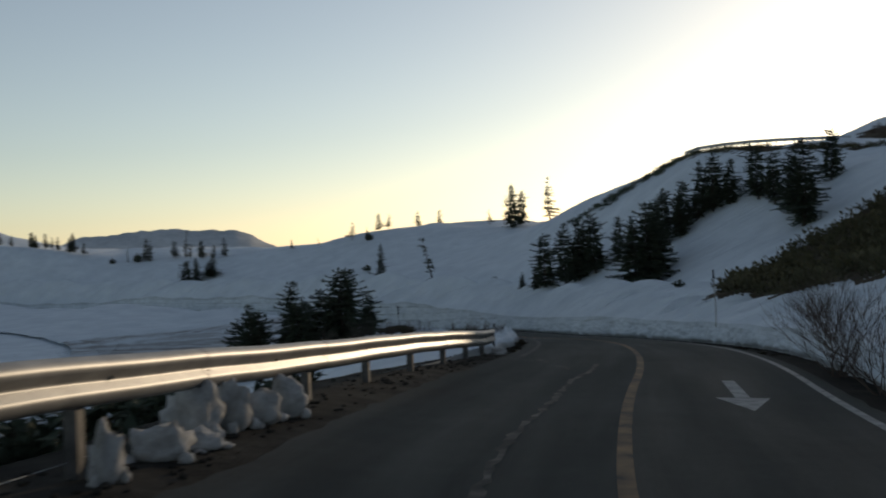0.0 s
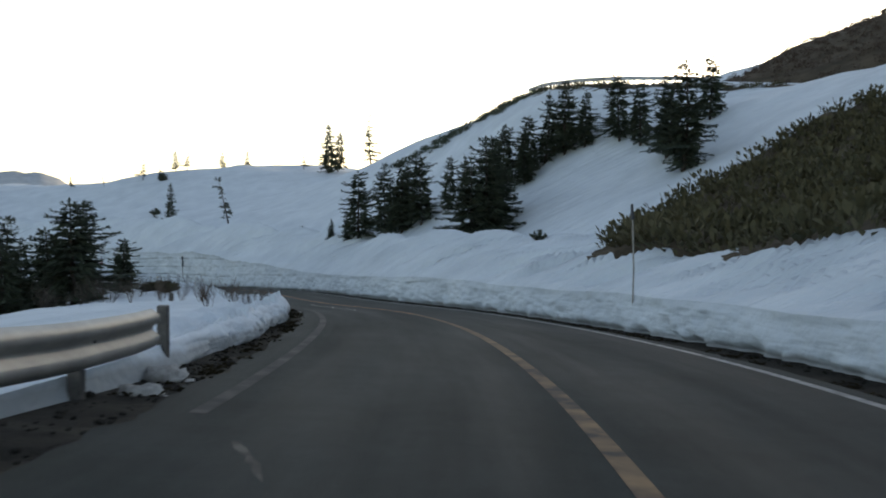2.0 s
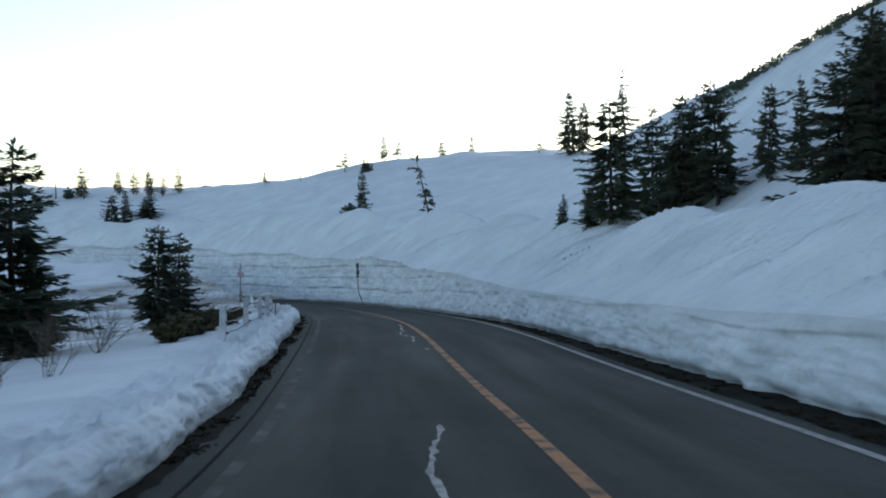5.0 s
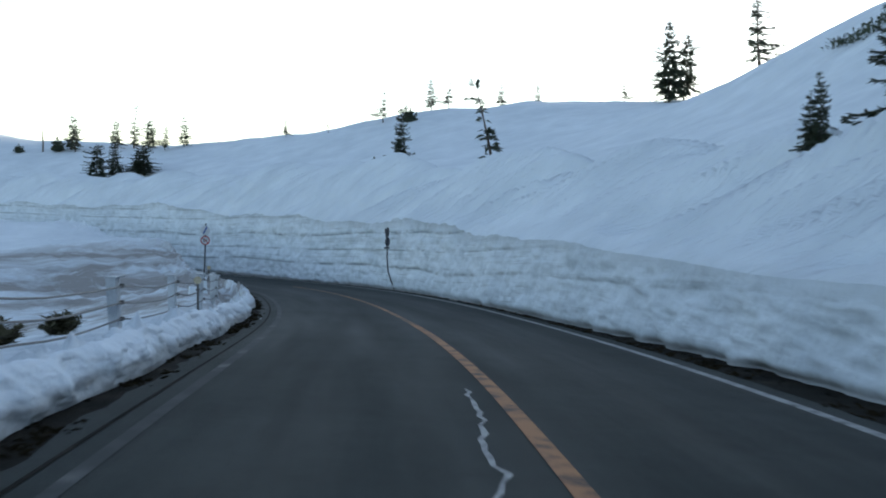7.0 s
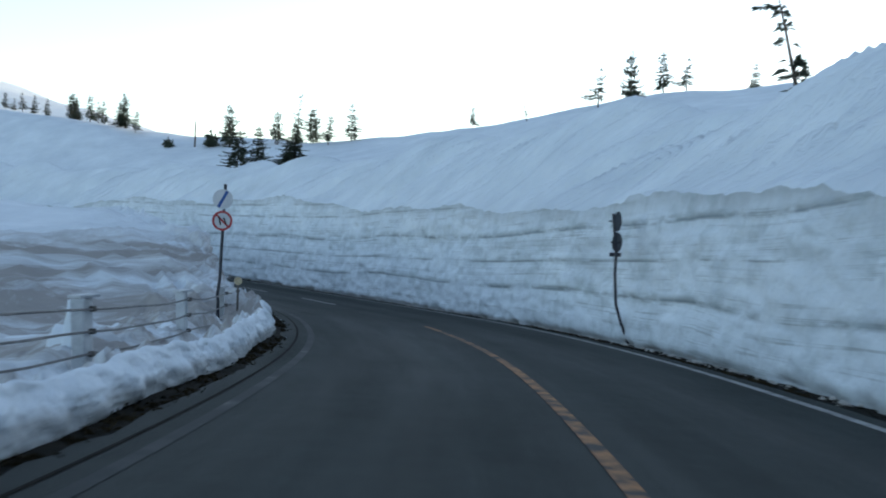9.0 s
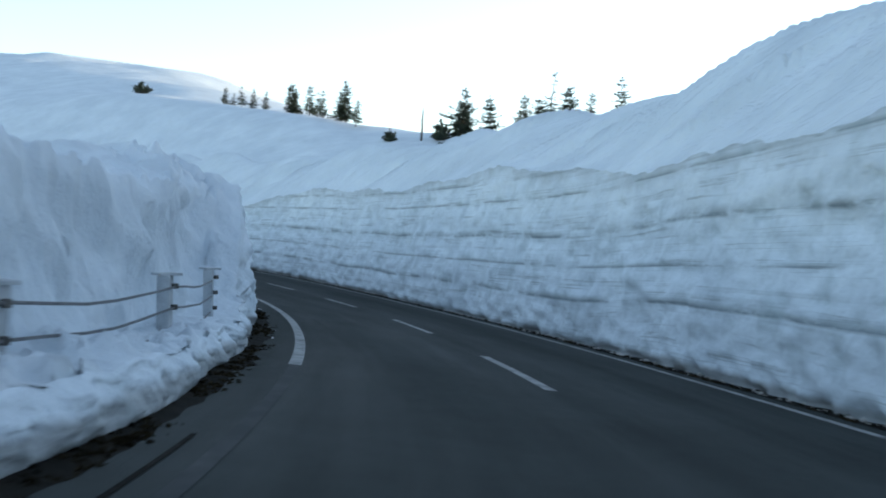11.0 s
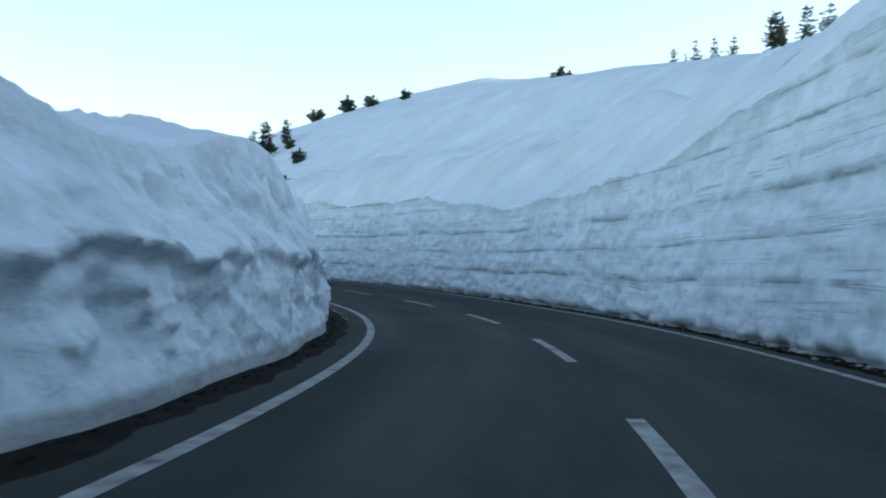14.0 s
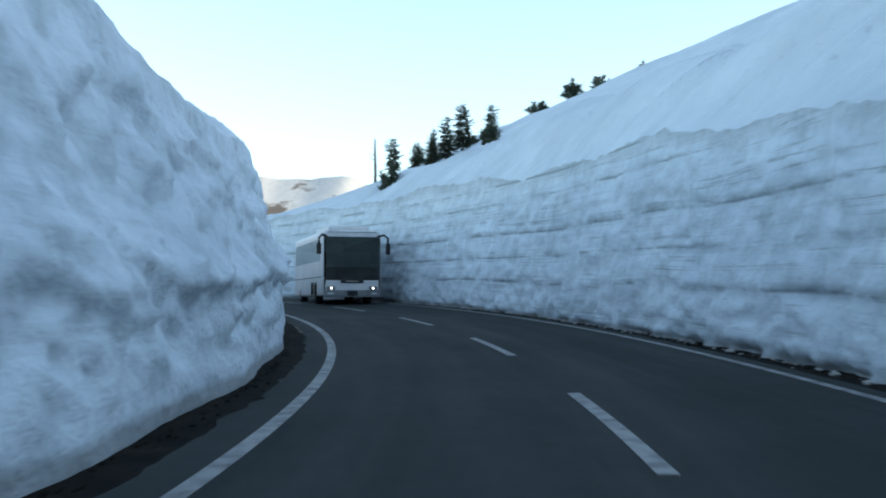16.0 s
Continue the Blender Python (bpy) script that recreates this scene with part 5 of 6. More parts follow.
REFLECTOR = noisy("cream_reflector", [(0.4, (0.42, 0.36, 0.24)), (0.6, (0.55, 0.48, 0.34))], scale=20, rough=0.4)
delineator(129.8, -4.55, 0.55, "round cream reflector on a short post in the snow")
delineator(104.6, -4.75, 0.85, "dark round reflector on a short post by the fence")

# ---- road signs ----
SIGN_WHITE = noisy("sign_white", [(0.4, (0.52, 0.55, 0.58)), (0.6, (0.62, 0.64, 0.66))], scale=6, rough=0.45)
SIGN_RED = noisy("sign_red", [(0.4, (0.34, 0.04, 0.05)), (0.6, (0.42, 0.06, 0.06))], scale=6, rough=0.45)
SIGN_BLUE = noisy("sign_blue", [(0.4, (0.03, 0.08, 0.26)), (0.6, (0.05, 0.12, 0.34))], scale=6, rough=0.45)
SIGN_BLACK = noisy("sign_black", [(0.4, (0.02, 0.02, 0.025)), (0.6, (0.05, 0.05, 0.055))], scale=6, rough=0.5)
SIGN_BACK = noisy("sign_back", [(0.4, (0.022, 0.025, 0.035)), (0.6, (0.05, 0.055, 0.07))], scale=4, rough=0.5, metal=0.3)


def disc(radius, z, y, depth=0.012, inner=0.0, turn=0.0):
    """A round plate facing -y; inner: a hole that makes it a ring."""
    bm = bmesh.new()
    n = 32
    ring = [(math.cos(2 * math.pi * k / n), math.sin(2 * math.pi * k / n)) for k in range(n)]
    front = [bm.verts.new((a * radius, y - depth, z + b * radius)) for a, b in ring]
    back = [bm.verts.new((a * radius, y, z + b * radius)) for a, b in ring]
    if inner:
        fi = [bm.verts.new((a * inner, y - depth, z + b * inner)) for a, b in ring]
        bi = [bm.verts.new((a * inner, y, z + b * inner)) for a, b in ring]
    for k in range(n):
        j = (k + 1) % n
        bm.faces.new((front[k], back[k], back[j], front[j]))
        if inner:
            bm.faces.new((front[k], front[j], fi[j], fi[k]))
            bm.faces.new((back[j], back[k], bi[k], bi[j]))
            bm.faces.new((fi[k], fi[j], bi[j], bi[k]))
    if not inner:
        bm.faces.new(front)
        bm.faces.new(back[::-1])
    if turn:
        bmesh.ops.rotate(bm, verts=bm.verts, cent=(0, y, z), matrix=Euler((0, 0, radians(turn))).to_matrix())
    return bm


def bar(length, width, z, y, angle, x=0.0):
    bm = bmesh.new()
    add_box(bm, (length, 0.004, width), (x, y, z), Euler((0, radians(angle), 0)).to_matrix())
    return bm


def facing_sign():
    x, y = plan(128.6, -4.85)
    z = float(eased(LEVEL_S, LEVEL, 128.6)) + 0.15
    sign = thing("road_sign", "two round road signs on a dark pole bent by snow", "road sign", m=pose(float(x), float(y), z, 0, 0, 26))
    smooth(part("pole", tube([(-0.03, 0, -0.4), (-0.04, 0, 0.5), (-0.06, 0, 0.62), (-0.02, 0, 0.95), (0.0, 0, 1.6), (0.04, 0, 2.85)], 0.032, 10), SIGN_BACK, sign, "dark steel pole"))
    upper = part("upper_plate", disc(0.20, 2.55, -0.05), SIGN_WHITE, sign, "pale round plate with a blue slanting bar")
    part("slash", bar(0.36, 0.06, 2.55, -0.066, -62), SIGN_BLUE, upper)
    lower = part("lower_plate", disc(0.20, 2.12, -0.05), SIGN_WHITE, sign, "round white plate with a red ring")
    part("ring", disc(0.20, 2.12, -0.063, 0.004, 0.155), SIGN_RED, lower, "red ring")
    part("slash", bar(0.32, 0.035, 2.12, -0.066, 45), SIGN_RED, lower)
    part("symbol", bar(0.17, 0.03, 2.12, -0.0705, 78, -0.05), SIGN_BLACK, lower)
    part("symbol", bar(0.14, 0.03, 2.12, -0.0705, 70, 0.05), SIGN_BLACK, lower)
    for zz in (2.55, 2.12):
        part("bracket", box((0.10, 0.03, 0.04), (0.01, -0.032, zz), 0.005), SIGN_BACK, sign)
    return sign


facing_sign()


def turned_sign():
    """Signs seen from behind, for the traffic the other way, on a pole that the snow has bent."""
    x, y = plan(129.4, 3.60)
    z = float(road_z(129.4, 3.5))
    sign = thing("road_sign", "backs of two round signs on a bent dark pole", "road sign", m=pose(float(x), float(y), z, 0, 0, 26))
    smooth(part("pole", tube([(0.36, 0, -0.2), (0.30, 0, 0.12), (0.16, 0, 0.42), (0.02, 0, 0.85), (-0.03, 0, 1.5), (-0.02, 0, 2.1), (-0.08, 0, 2.5), (-0.12, 0, 2.85)], 0.034, 10), SIGN_BACK, sign, "dark bent steel pole"))
    up = part("upper_plate", disc(0.22, 2.68, 0.05, 0.014, 0, 52), SIGN_BACK, sign, "back of a round plate")
    part("stiffener", bar(0.22, 0.03, 2.68, 0.03, 0, -0.1), SIGN_BLACK, up)
    low = part("lower_plate", disc(0.22, 2.22, 0.05, 0.014, 0, 44), SIGN_BACK, sign, "back of a round plate")
    part("stiffener", bar(0.22, 0.03, 2.22, 0.03, 0, -0.04), SIGN_BLACK, low)
    part("supplement_plate", box((0.26, 0.02, 0.09), (-0.03, 0.04, 1.95), 0.005), SIGN_BACK, sign)
    return sign


turned_sign()

pole_z = ground_z(11.0, 43.3)
snow_pole = thing("snow_pole", "thin pale grey snow pole standing in the bank", "snow pole", m=pose(11.0, 43.3, pole_z))
part("pole", tube([(0, 0, -0.5), (0.02, 0, 0.8), (-0.03, 0, 2.0)], 0.02, 7), STEEL, snow_pole)
part("tip", tube([(-0.03, 0, 1.98), (-0.05, 0, 2.35)], [0.05, 0.03], 7), SIGN_BACK, snow_pole, "dark tip")

# ---- the coach coming round the bend ----
COACH_WHITE = noisy("coach_white_paint", [(0.4, (0.62, 0.62, 0.62)), (0.6, (0.72, 0.72, 0.72))], scale=1.2, rough=0.35)
COACH_GREY = noisy("coach_grey_trim", [(0.4, (0.16, 0.16, 0.17)), (0.6, (0.24, 0.24, 0.25))], scale=2, rough=0.5)
COACH_BLACK = noisy("coach_black_trim", [(0.4, (0.012, 0.012, 0.014)), (0.6, (0.03, 0.03, 0.033))], scale=2, rough=0.4)
RUBBER = noisy("tyre_rubber", [(0.4, (0.012, 0.012, 0.012)), (0.6, (0.03, 0.03, 0.03))], scale=8, rough=0.9)
SEAT_CLOTH = noisy("seat_cloth", [(0.4, (0.10, 0.11, 0.10)), (0.6, (0.22, 0.23, 0.21))], scale=5, rough=0.9)
GLASS_M, gn, gl, gb = material("tinted_glass")
gb.inputs["Base Color"].default_value = (0.22, 0.26, 0.25, 1)
gb.inputs["Roughness"].default_value = 0.04
gb.inputs["Transmission Weight"].default_value = 0.85
gb.inputs["IOR"].default_value = 1.3
LAMP_M, ln, ll, lb = material("lit_headlamp")
lb.inputs["Emission Color"].default_value = (1.0, 0.97, 0.88, 1)
lb.inputs["Emission Strength"].default_value = 1.6


def rounded_section(w, h, r_top, r_bot, z0, steps=5):
    """Outline of the body across, from the bottom left round over the roof."""
    pts = []
    for cx, cz, r, a0 in ((w / 2 - r_bot, z0 + r_bot, r_bot, -90), (w / 2 - r_top, h - r_top, r_top, 0), (-w / 2 + r_top, h - r_top, r_top, 90), (-w / 2 + r_bot, z0 + r_bot, r_bot, 180)):
        for k in range(steps + 1):
            a = radians(a0 + 90 * k / steps)
            pts.append((cx + r * math.cos(a), cz + r * math.sin(a)))
    return pts


def coach():
    s = 250.5
    x, y = plan(s, 1.25)
    z = float(road_z(s, 1.7))
    # the nose points back along the road towards the eye: its -y end is the front
    c = thing("coach", "white touring coach with lit headlamps coming round the bend", "bus", m=pose(float(x), float(y), z, 0, 0, facing(s) - 5.5) @ Matrix.Scale(1.05, 4))
    L, Wd = 9.0, 2.46
    bm = bmesh.new()
    rings = []
    for yy, inset, top in ((0.0, 0.10, 3.02), (0.06, 0.03, 3.07), (0.25, 0.0, 3.10), (L - 0.2, 0.0, 3.10), (L, 0.08, 3.02)):
        rings.append([bm.verts.new((px * (1 - inset / Wd), yy, pz if pz < 1 else pz - (3.10 - top))) for px, pz in rounded_section(Wd, 3.10, 0.22, 0.10, 0.34)])
    for a, b in zip(rings, rings[1:]):
        for k in range(len(a)):
            bm.faces.new((a[k], b[k], b[(k + 1) % len(a)], a[(k + 1) % len(a)]))
    bm.faces.new(rings[-1][::-1])
    # the nose is closed below and above the windscreen only
    for (za, zb) in ((0.40, 1.02), (2.82, 2.99)):
        v = [bm.verts.new(p) for p in ((-1.12, 0.004, za), (1.12, 0.004, za), (1.12, 0.004, zb), (-1.12, 0.004, zb))]
        bm.faces.new(v)
    body = smooth(part("body", bm, COACH_WHITE, c, "white painted body"))
    body.modifiers.new("edge", "EDGE_SPLIT").split_angle = radians(40)
    part("windscreen", box((2.22, 0.03, 1.30), (0, -0.012, 2.16), 0.01), GLASS_M, c, "tinted windscreen")
    part("dash_panel", box((2.24, 0.06, 0.52), (0, 0.01, 1.27), 0.04), COACH_BLACK, c, "black panel below the windscreen")
    part("chin_panel", box((0.95, 0.04, 0.16), (0, -0.03, 0.98), 0.03), COACH_BLACK, c, "black chin panel")
    part("emblem", box((0.5, 0.02, 0.05), (0, -0.058, 0.97), 0.01), STEEL, c, "bright maker's bar")
    part("bumper", box((2.36, 0.14, 0.30), (0, -0.03, 0.46), 0.05), COACH_GREY, c, "grey bumper")
    part("number_plate", box((0.42, 0.02, 0.20), (0.0, -0.112, 0.47), 0.005), COACH_BLACK, c, "dark number plate")
    part("floor", box((2.2, L - 0.3, 0.06), (0, L / 2, 1.0)), COACH_GREY, c)
    part("roof_pod", box((1.75, 3.6, 0.26), (0, 2.6, 3.2), 0.12), COACH_WHITE, c, "white air-conditioning pod")
    for sx in (-1, 1):
        lamp = part("headlamp", box((0.34, 0.05, 0.15), (sx * 0.88, -0.035, 0.68), 0.03), COACH_GREY, c)
        bm = bmesh.new()
        bmesh.ops.create_cone(bm, cap_ends=True, segments=20, radius1=0.036, radius2=0.03, depth=0.03, matrix=Matrix.Translation((sx * 0.88, -0.07, 0.68)) @ Euler((radians(90), 0, 0)).to_matrix().to_4x4())
        part("bulb", bm, LAMP_M, lamp, "lit headlamp")
        part("fog_lamp", box((0.24, 0.03, 0.07), (sx * 0.92, -0.11, 0.46), 0.015), SIGN_WHITE, c)
        part("marker_lamp", box((0.09, 0.05, 0.05), (sx * 0.95, 0.02, 3.03), 0.012), SIGN_WHITE, c)
        arm = part("mirror", box((0.20, 0.09, 0.46), (sx * 1.44, -0.32, 2.30), 0.04), COACH_BLACK, c, "black hanging mirror")
        part("mirror_arm", tube([(sx * 1.08, 0.02, 2.84), (sx * 1.30, -0.24, 2.88), (sx * 1.44, -0.34, 2.74), (sx * 1.44, -0.33, 2.45)], 0.05, 8), COACH_BLACK, arm)
        for yy in (2.2, 6.8):
            bm = bmesh.new()
            bmesh.ops.create_cone(bm, cap_ends=True, segments=28, radius1=0.49, radius2=0.49, depth=0.28, matrix=Matrix.Translation((sx * 1.06, yy, 0.49)) @ Euler((0, radians(90), 0)).to_matrix().to_4x4())
            bmesh.ops.bevel(bm, geom=[e for e in bm.edges if len(e.link_faces) == 2 and e.calc_face_angle(0) > 1.2], offset=0.05, segments=2, affect="EDGES")
            wheel = thing("wheel", "", "")
            wheel.parent = c
            smooth(part("tyre", bm, RUBBER, wheel, "black rubber tyre"))
            bm = bmesh.new()
            bmesh.ops.create_cone(bm, cap_ends=True, segments=20, radius1=0.29, radius2=0.22, depth=0.05, matrix=Matrix.Translation((sx * 1.21, yy, 0.49)) @ Euler((0, radians(90 * sx), 0)).to_matrix().to_4x4())
            part("rim", bm, STEEL, wheel, "steel rim")
        for k in range(6):
            part("side_window", box((0.03, 1.22, 0.92), (sx * 1.225, 1.35 + 1.32 * k, 2.28), 0.012), GLASS_M, c, "tinted side window")
        part("window_band", box((0.02, 8.1, 1.02), (sx * 1.215, 4.7, 2.28), 0.01), COACH_BLACK, c, "black window surround")
        part("skirt_line", box((0.02, 8.4, 0.05), (sx * 1.232, 4.6, 1.15), 0.008), COACH_GREY, c)
        part("wiper", tube([(sx * 0.15, -0.05, 1.52), (sx * 0.5, -0.06, 1.62), (sx * 0.95, -0.05, 1.60)], 0.012, 5), COACH_BLACK, c)
    part("wheel_arch", box((0.03, 1.15, 0.55), (-1.225, 2.2, 0.66), 0.1), COACH_BLACK, c)
    part("wheel_arch", box((0.03, 1.15, 0.55), (1.225, 2.2, 0.66), 0.1), COACH_BLACK, c)
    part("steering_wheel", tube([(0.62 + 0.2 * math.cos(a), 0.42, 1.72 + 0.2 * math.sin(a)) for a in np.linspace(0, 6.283, 13)], 0.02, 5), COACH_BLACK, c)
    for row in range(5):
        for k in (-0.85, -0.38, 0.38, 0.85):
            part("seat", box((0.42, 0.14, 0.95), (k, 1.4 + 1.1 * row, 1.75), 0.06), SEAT_CLOTH, c, "grey seat back")
    part("folded_map", box((0.5, 0.22, 0.10), (-0.72, 0.28, 1.60), 0.04), SIGN_WHITE, c, "pale bundle on the dashboard")
    return c


coach()


# ---- snow lumps under the guardrail ----
def lump_mesh(size, seed, squash=1.0, detail=3):
    bm = bmesh.new()
    bmesh.ops.create_icosphere(bm, subdivisions=detail, radius=1.0)
    for v in bm.verts:
        d = v.co.normalized()
        k = 1 + 0.35 * noise.fractal(d * 1.3 + Vector((seed, 0, 0)), 0.8, 2.0, 4) + 0.12 * noise.fractal(d * 5 + Vector((0, seed, 0)), 0.8, 2.0, 3)
        v.co = Vector((d.x * size[0], d.y * size[1], (d.z * 0.5 + 0.42) * size[2] * squash)) * k
    return bm


def snow_lump(s, u, size, seed, turn):
    x, y = plan(s, u)
    z = ground_z(float(x), float(y))
    ob = thing("snow_lump", "melting lump of dirty snow under the guardrail", "snow lump", "snow lumps", pose(float(x), float(y), z - 0.04, 0, 0, turn))
    smooth(part("lump", lump_mesh(size, seed), SNOW_DIRTY, ob))
    for k in range(3):
        a = seed * 2.1 + k * 2.2
        bm = lump_mesh((size[0] * 0.3, size[1] * 0.3, size[2] * 0.3), seed + 3 + k, 1.0, 2)
        bmesh.ops.translate(bm, verts=bm.verts, vec=(math.cos(a) * size[0] * 1.15, math.sin(a) * size[1] * 1.15, 0))
        smooth(part("fragment", bm, SNOW_DIRTY, ob))


for args in ((7.6, -3.95, (0.13, 0.15, 0.46), 1.0, 10), (8.7, -4.0, (0.28, 0.24, 0.36), 2.3, 60), (9.3, -3.9, (0.24, 0.19, 0.22), 3.1, 20), (9.9, -4.2, (0.26, 0.28, 0.62), 4.7, 0),
             (10.5, -4.05, (0.22, 0.22, 0.56), 5.9, 45), (11.1, -3.95, (0.30, 0.25, 0.42), 6.6, 80), (11.8, -3.9, (0.22, 0.23, 0.48), 7.7, 15), (6.4, -3.9, (0.18, 0.11, 0.10), 8.8, 120),
             (28.6, -3.75, (0.20, 0.16, 0.14), 9.4, 30), (29.8, -3.85, (0.24, 0.2, 0.2), 10.3, 70)):
    snow_lump(*args)


# ---- broken blocks of old snow by the sign ----
def snow_block(s, u, size, seed, turn, tilt=0.0):
    x, y = plan(s, u)
    z = ground_z(float(x), float(y))
    ob = thing("snow_block", "upright broken slab of old snow on the bank", "snow block", "broken snow blocks", pose(float(x), float(y), z - 0.15, tilt, 0, turn))
    bm = bmesh.new()
    add_box(bm, size, (0, 0, size[2] / 2))
    bmesh.ops.subdivide_edges(bm, edges=bm.edges, cuts=7, use_grid_fill=True)
    for v in bm.verts:
        k = v.co.z / size[2]
        v.co.x *= 1 - 0.35 * k
        v.co.y *= 1 - 0.45 * k
        p = v.co * 1.6 + Vector((seed, seed * 2, 0))
        v.co += Vector((noise.fractal(p, 0.8, 2, 4), noise.fractal(p + Vector((9, 0, 0)), 0.8, 2, 4), noise.fractal(p + Vector((0, 9, 0)), 0.8, 2, 4) * (0.3 + k))) * 0.22 * min(size)
    smooth(part("block", bm, SNOW, ob))


for args in ((118.9, -5.35, (0.22, 0.2, 0.75), 6.0, 15), (119.8, -5.7, (0.5, 0.5, 0.35), 7.0, 15)):
    snow_block(*args)


# ---- bare shrubs ----
def shrub(x, y, height, spread, seed, stems, label, mat=TWIG, bias=(0, 0)):
    rng = random.Random(seed)
    z = ground_z(x, y)
    root = thing("bare_shrub", label, "shrub", "bare shrubs", pose(x, y, z - 0.05))
    for _ in range(stems):
        bm = bmesh.new()

        def grow(p, d, length, r, level):
            pts, rad = [p], [r]
            for k in range(3):
                d = (d + Vector((rng.uniform(-0.28, 0.28), rng.uniform(-0.28, 0.28), rng.uniform(-0.05, 0.18)))).normalized()
                p = p + d * length / 3
                pts.append(p)
                rad.append(r * (1 - 0.25 * (k + 1)))
            add_tube(bm, pts, rad, 3, False)
            if level:
                for q in pts[1:]:
                    for _ in range(2):
                        e = (d + Vector((rng.uniform(-0.8, 0.8), rng.uniform(-0.8, 0.8), rng.uniform(-0.1, 0.5)))).normalized()
                        grow(q, e, length * rng.uniform(0.45, 0.65), r * 0.5, level - 1)

        a = rng.uniform(0, 6.28)
        d = Vector((math.cos(a) * spread + bias[0], math.sin(a) * spread + bias[1], 1)).normalized()
        grow(Vector((rng.uniform(-0.12, 0.12), rng.uniform(-0.12, 0.12), 0)), d, height * rng.uniform(0.6, 0.9), 0.006 + 0.004 * height, 2)
        part("stem", bm, mat, root)
    return root


for i, (x, y, h, sp) in enumerate(((7.7, 20.8, 1.5, 0.9), (7.0, 17.0, 1.6, 1.0), (8.6, 23.6, 1.2, 0.9), (10.6, 30.2, 0.9, 0.9))):
    shrub(x, y, h, sp, 70 + i, 15, "bare twiggy shrub on the snow bank", bias=(-0.5, -0.2))
for i, (x, y, h) in enumerate(((2.1, 43.6, 0.55), (2.3, 47.2, 0.62), (1.6, 45.0, 0.7), (1.2, 43.0, 0.65), (0.9, 46.6, 0.5), (1.2, 53.0, 0.6), (0.4, 56.0, 0.8), (-1.6, 62.0, 1.0), (-1.2, 67.0, 1.1), (-3.2, 66.0, 1.2), (-2.6, 72.0, 1.2))):
    shrub(x, y, h * 0.75, 0.45, 90 + i, 7, "bare twigs poking out of the roadside snow")
for i, (x, y, h) in enumerate(((-6.0, 6.0, 1.5), (-6.4, 10.0, 1.6), (-6.2, 13.5, 1.4), (-5.6, 17.5, 1.5), (-4.9, 21.0, 1.3), (-4.6, 70.0, 1.1), (-5.6, 74.0, 1.2), (-4.2, 78.0, 1.0), (-7.0, 70.5, 1.2), (-6.2, 72.0, 1.1), (-8.0, 73.0, 1.3))):
    shrub(x, y, h, 0.7, 130 + i, 9, "dark bare thicket on the valley side", BARK)


# ---- scrub that has melted free on the slope ----
def scrub_patch(poly, count, size, seed, label, mat=SCRUB):
    """Dwarf pine covering a patch of slope, over the brown ground that shows between the bushes."""
    rng = random.Random(seed)
    xs, ys = [p[0] for p in poly], [p[1] for p in poly]
    verts, faces, made = [], [], 0
    while made < count:
        x, y = rng.uniform(min(xs), max(xs)), rng.uniform(min(ys), max(ys))
        wob = 1.2 * noise.noise(Vector((x * 0.25, y * 0.25, seed)))
        if not inside(x + wob, y + wob, poly):
            continue
        made += 1
        base = Vector((x, y, ground_z(x, y) - 0.05))
        k = size * rng.uniform(0.6, 1.25)
        for _ in range(34):
            a, e = rng.uniform(0, 6.28), rng.uniform(0.0, 1.4)
            tip = Vector((math.cos(a) * math.cos(e), math.sin(a) * math.cos(e), 0.75 * math.sin(e))) * k * rng.uniform(0.3, 0.9)
            d = (tip + Vector((rng.uniform(-0.3, 0.3), rng.uniform(-0.3, 0.3), 0.35 * k))).normalized()
            shard(verts, faces, base + tip, d, k * rng.uniform(0.22, 0.42), k * rng.uniform(0.10, 0.20), rng, 0.1)
    ob = mesh_object("scrub", verts, faces, mat, smooth=False)
    return tagged(ob, label, "scrub", kind="stuff")


scrub_patch(SLOPE_SCRUB, 1700, 1.0, 3, "olive-brown dwarf pine scrub free of snow on the slope")
scrub_patch([(30.5, 119), (27, 121), (24, 126), (20.5, 130.5), (16.5, 138), (17.5, 139.5), (22.5, 133.5), (29, 127)], 260, 0.7, 5, "dark scrub along the skyline of the ridge", NEEDLES)
scrub_patch(KNOLL, 900, 0.7, 8, "brown bare scrub on the knoll above the upper road", TWIG)
scrub_patch(UPPER_EDGE, 150, 0.55, 6, "brown scrub along the edge of the upper road")


# ---- grit and clods along the foot of the snow ----
def clods(name, count, s_range, u_at, size, seed, mat, label, lift=0.0):
    rng = random.Random(seed)
    ico = bmesh.new()
    bmesh.ops.create_icosphere(ico, subdivisions=1, radius=1.0)
    cv = [v.co.copy() for v in ico.verts]
    cf = [[v.index for v in f.verts] for f in ico.faces]
    ico.free()
    verts, faces = [], []
    for _ in range(count):
        s = rng.uniform(*s_range)
        u = u_at(s, rng)
        x, y = plan(s, u)
        z = float(road_z(s, u)) - 0.02 + lift
        r = size * rng.uniform(0.15, 1.0) ** 2.2 + 0.008
        n = len(verts)
        sx, sy, sz = rng.uniform(0.7, 1.4), rng.uniform(0.7, 1.4), rng.uniform(0.5, 0.9)
        verts += [Vector((float(x) + v.x * r * sx * rng.uniform(0.7, 1.2), float(y) + v.y * r * sy * rng.uniform(0.7, 1.2), z + (v.z * sz + 0.25) * r)) for v in cv]
        faces += [[n + i for i in f] for f in cf]
    return tagged(mesh_object(name, verts, faces, mat, smooth=False), label, "debris", kind="stuff")


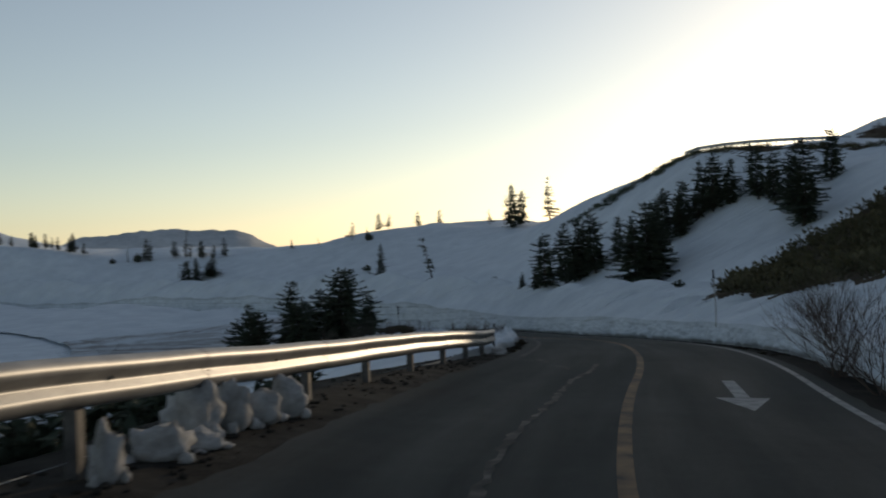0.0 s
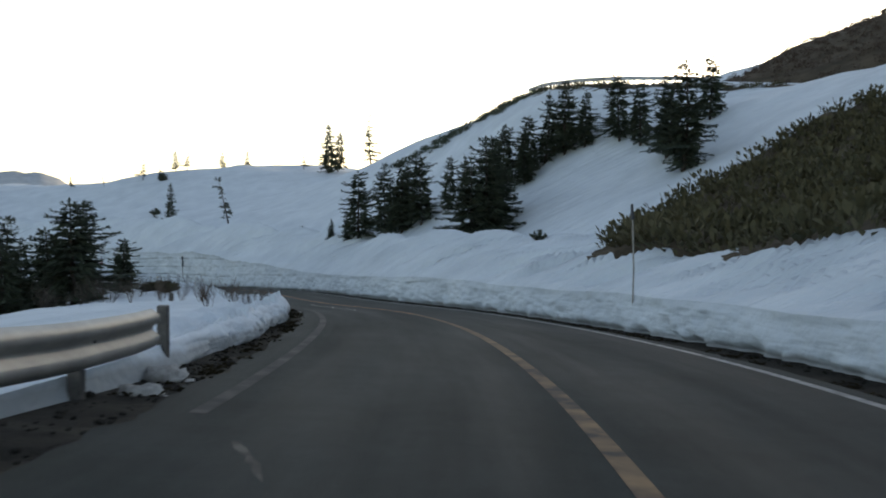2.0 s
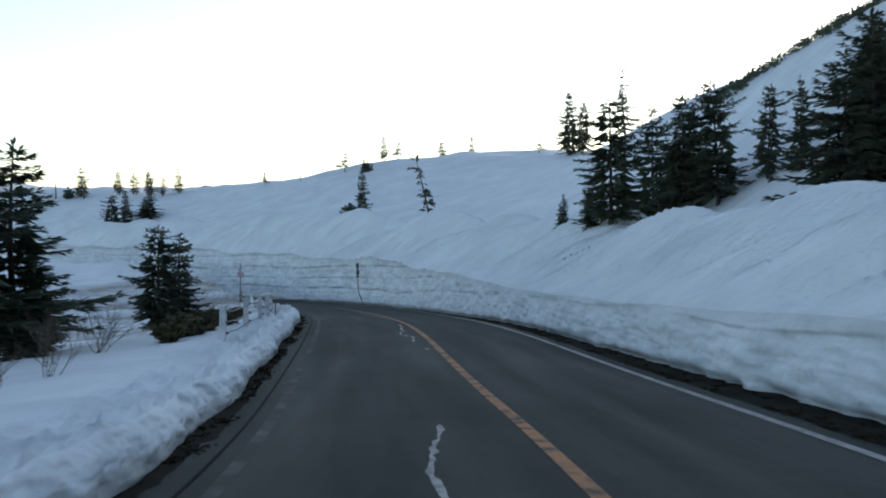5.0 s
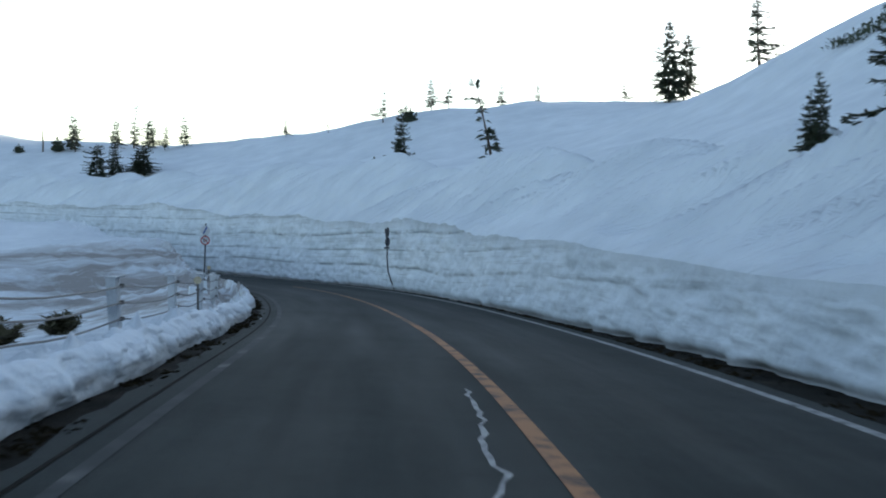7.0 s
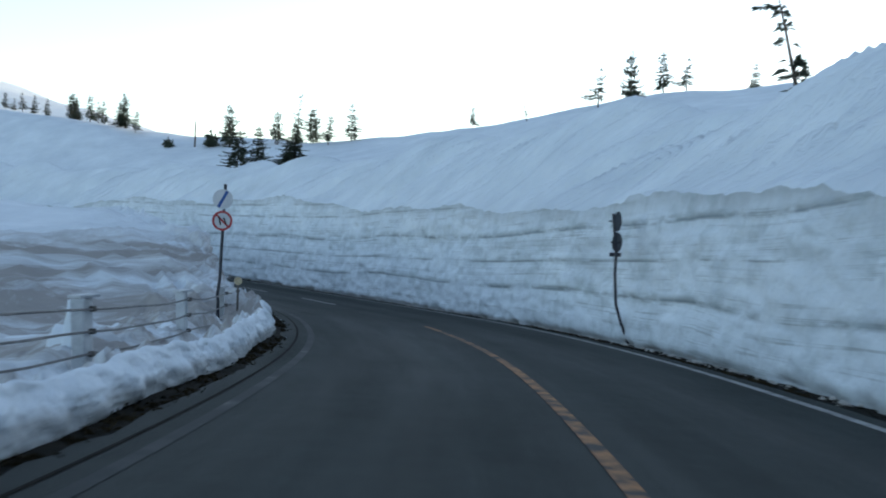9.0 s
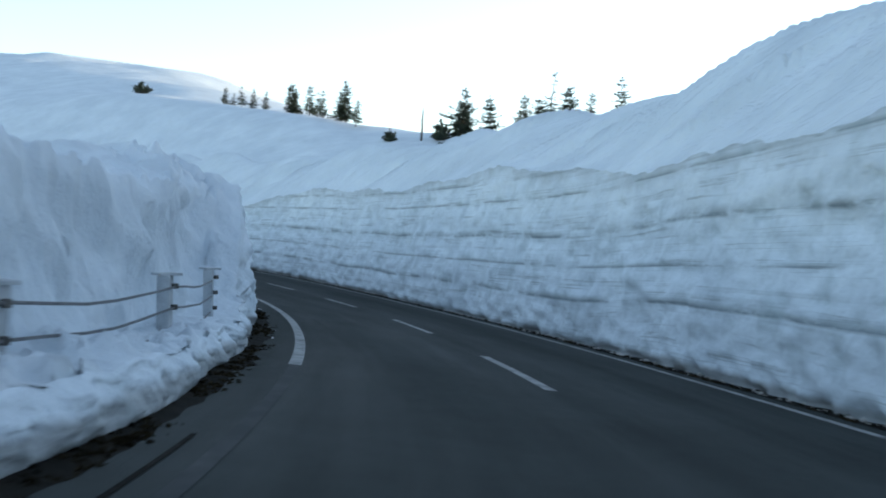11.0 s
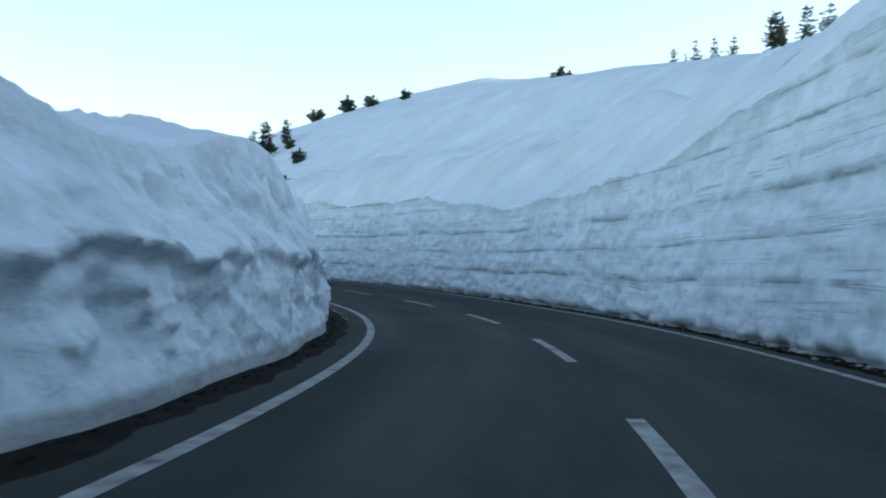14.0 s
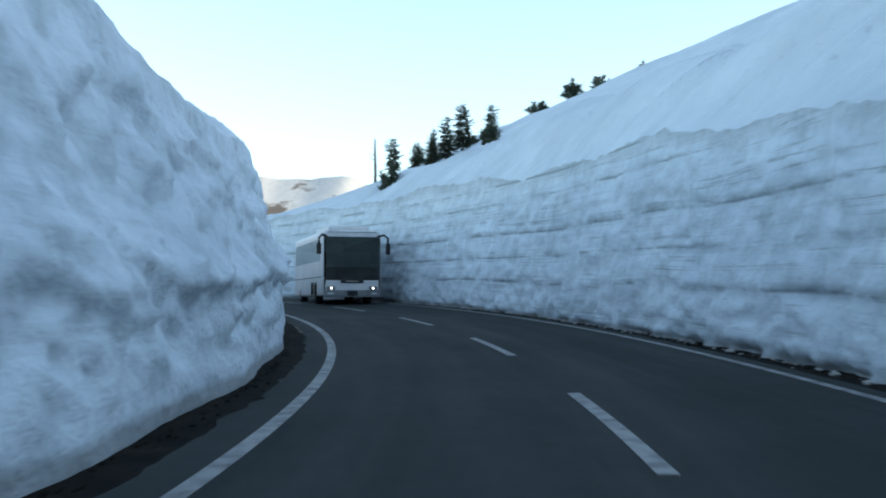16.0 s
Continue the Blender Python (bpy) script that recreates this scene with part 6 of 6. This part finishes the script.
clods("verge_clods", 2000, (30, 250), lambda s, r: 3.76 + 0.36 * min(1, max(0, (106 - s) / 16)) - min(0.34, abs(r.gauss(0, 0.12))), 0.028, 1, VERGE, "dark clods of mud along the foot of the cut wall")
clods("verge_clods_valley_side", 1500, (20, 225), lambda s, r: -3.94 + min(0.34, abs(r.gauss(0, 0.10))), 0.022, 2, VERGE, "dark clods of mud along the valley-side verge")
clods("lay_by_stones", 500, (2, 32), lambda s, r: -3.5 - r.uniform(0, 1) ** 1.6 * 1.3, 0.045, 5, GRAVEL, "loose stones and crumbs of tarmac on the gravel verge")
clods("snow_crumbs", 1100, (110, 262), lambda s, r: 3.84 - min(0.36, abs(r.gauss(0, 0.10))), 0.05, 3, SNOW_DIRTY, "crumbled snow at the foot of the cut wall")


def dead_grass(name, count, s_range, u_at, seed, label):
    """Flattened tufts of last year's grass: short bent blades."""
    rng = random.Random(seed)
    verts, faces = [], []
    for _ in range(count):
        s = rng.uniform(*s_range)
        if noise.noise(Vector((s * 0.35, seed, 0))) < -0.12:
            continue
        u = u_at(s, rng)
        x, y = plan(s, u)
        base = Vector((float(x), float(y), float(road_z(s, u)) - 0.02))
        for _ in range(7):
            a = rng.uniform(0, 6.28)
            d = Vector((math.cos(a), math.sin(a), rng.uniform(0.15, 0.9))).normalized()
            shard(verts, faces, base + Vector((rng.uniform(-0.05, 0.05), rng.uniform(-0.05, 0.05), 0)), d, rng.uniform(0.05, 0.13), 0.018, rng, 0.3)
    return tagged(mesh_object(name, verts, faces, DEAD_GRASS, smooth=False), label, "grass", kind="stuff")


DEAD_GRASS = noisy("dead_grass", [(0.35, (0.020, 0.016, 0.009)), (0.7, (0.060, 0.048, 0.028))], scale=1.5, fine=12, rough=0.9, gloss=0.06)
dead_grass("grass_valley_side", 1100, (26, 160), lambda s, r: -3.5 - min(0.5, abs(r.gauss(0, 0.25))), 1, "flattened dark dead grass on the valley-side verge")
dead_grass("grass_hill_side", 1200, (30, 215), lambda s, r: 3.42 + min(0.7, abs(r.gauss(0, 0.24))) * (1.0 if s < 100 else 0.55), 2, "flattened dark dead grass below the cut wall")


# ---- marks on the tarmac ----
def crack(points, width, seed, mat=SEALANT):
    """A wandering line of pale sealant along (s, u) points."""
    rng = random.Random(seed)
    line = []
    for (a, b), (c, d) in zip(points, points[1:]):
        n = max(2, int(abs(c - a) / 0.22))
        for k in range(n):
            t = k / n
            line.append((a + (c - a) * t, b + (d - b) * t + rng.uniform(-0.03, 0.03), width * rng.uniform(0.5, 1.5)))
    verts = []
    for s, u, w in line:
        for k in (-0.5, 0.5):
            x, y = plan(s, u + k * w)
            verts.append((float(x), float(y), float(road_z(s, u)) + 0.007))
    return tagged(mesh_object("crack_seal", verts, grid_faces(len(line), 2), mat), "pale sealed crack in the tarmac", "road marking", kind="structure")


crack([(80.1, -0.26), (80.7, -0.36)], 0.045, 6)
crack([(82.6, -0.46), (83.5, -0.42), (84.5, -0.34), (85.4, -0.62), (86.6, -0.58), (87.4, -0.42), (88.2, -0.50), (89.6, -0.34), (92.0, -0.30)], 0.045, 1)
crack([(54.6, -1.45), (56.0, -1.30), (57.2, -1.55)], 0.05, 2)
crack([(58.0, -1.2), (59.6, -1.5), (62.0, -1.1), (64.5, -1.3), (68.0, -0.95)], 0.06, 3)
crack([(22.9, -1.5), (23.6, -1.62), (24.2, -2.0), (25.4, -2.2), (26.6, -2.6)], 0.07, 4, FADED)
crack([(8.0, -1.2), (12.0, -1.25), (16.0, -1.12), (20.0, -1.18), (22.5, -1.02), (25.2, -1.0)], 0.10, 5, FADED)


def lane_arrow():
    """A painted arrow for the traffic the other way: the point lies towards the start."""
    outline = [(15.0, 1.72), (16.9, 1.30), (16.9, 1.60), (20.3, 1.55), (20.3, 1.78), (16.9, 1.83), (16.9, 2.12)]
    verts = []
    for s, u in outline:
        x, y = plan(s, u)
        verts.append((float(x), float(y), float(road_z(s, u)) + 0.008))
    return tagged(mesh_object("lane_arrow", verts, [[0, 1, 2, 5, 6], [2, 3, 4, 5]], WHITE_PAINT, smooth=False), "white painted arrow on the tarmac", "road marking", kind="structure")


lane_arrow()
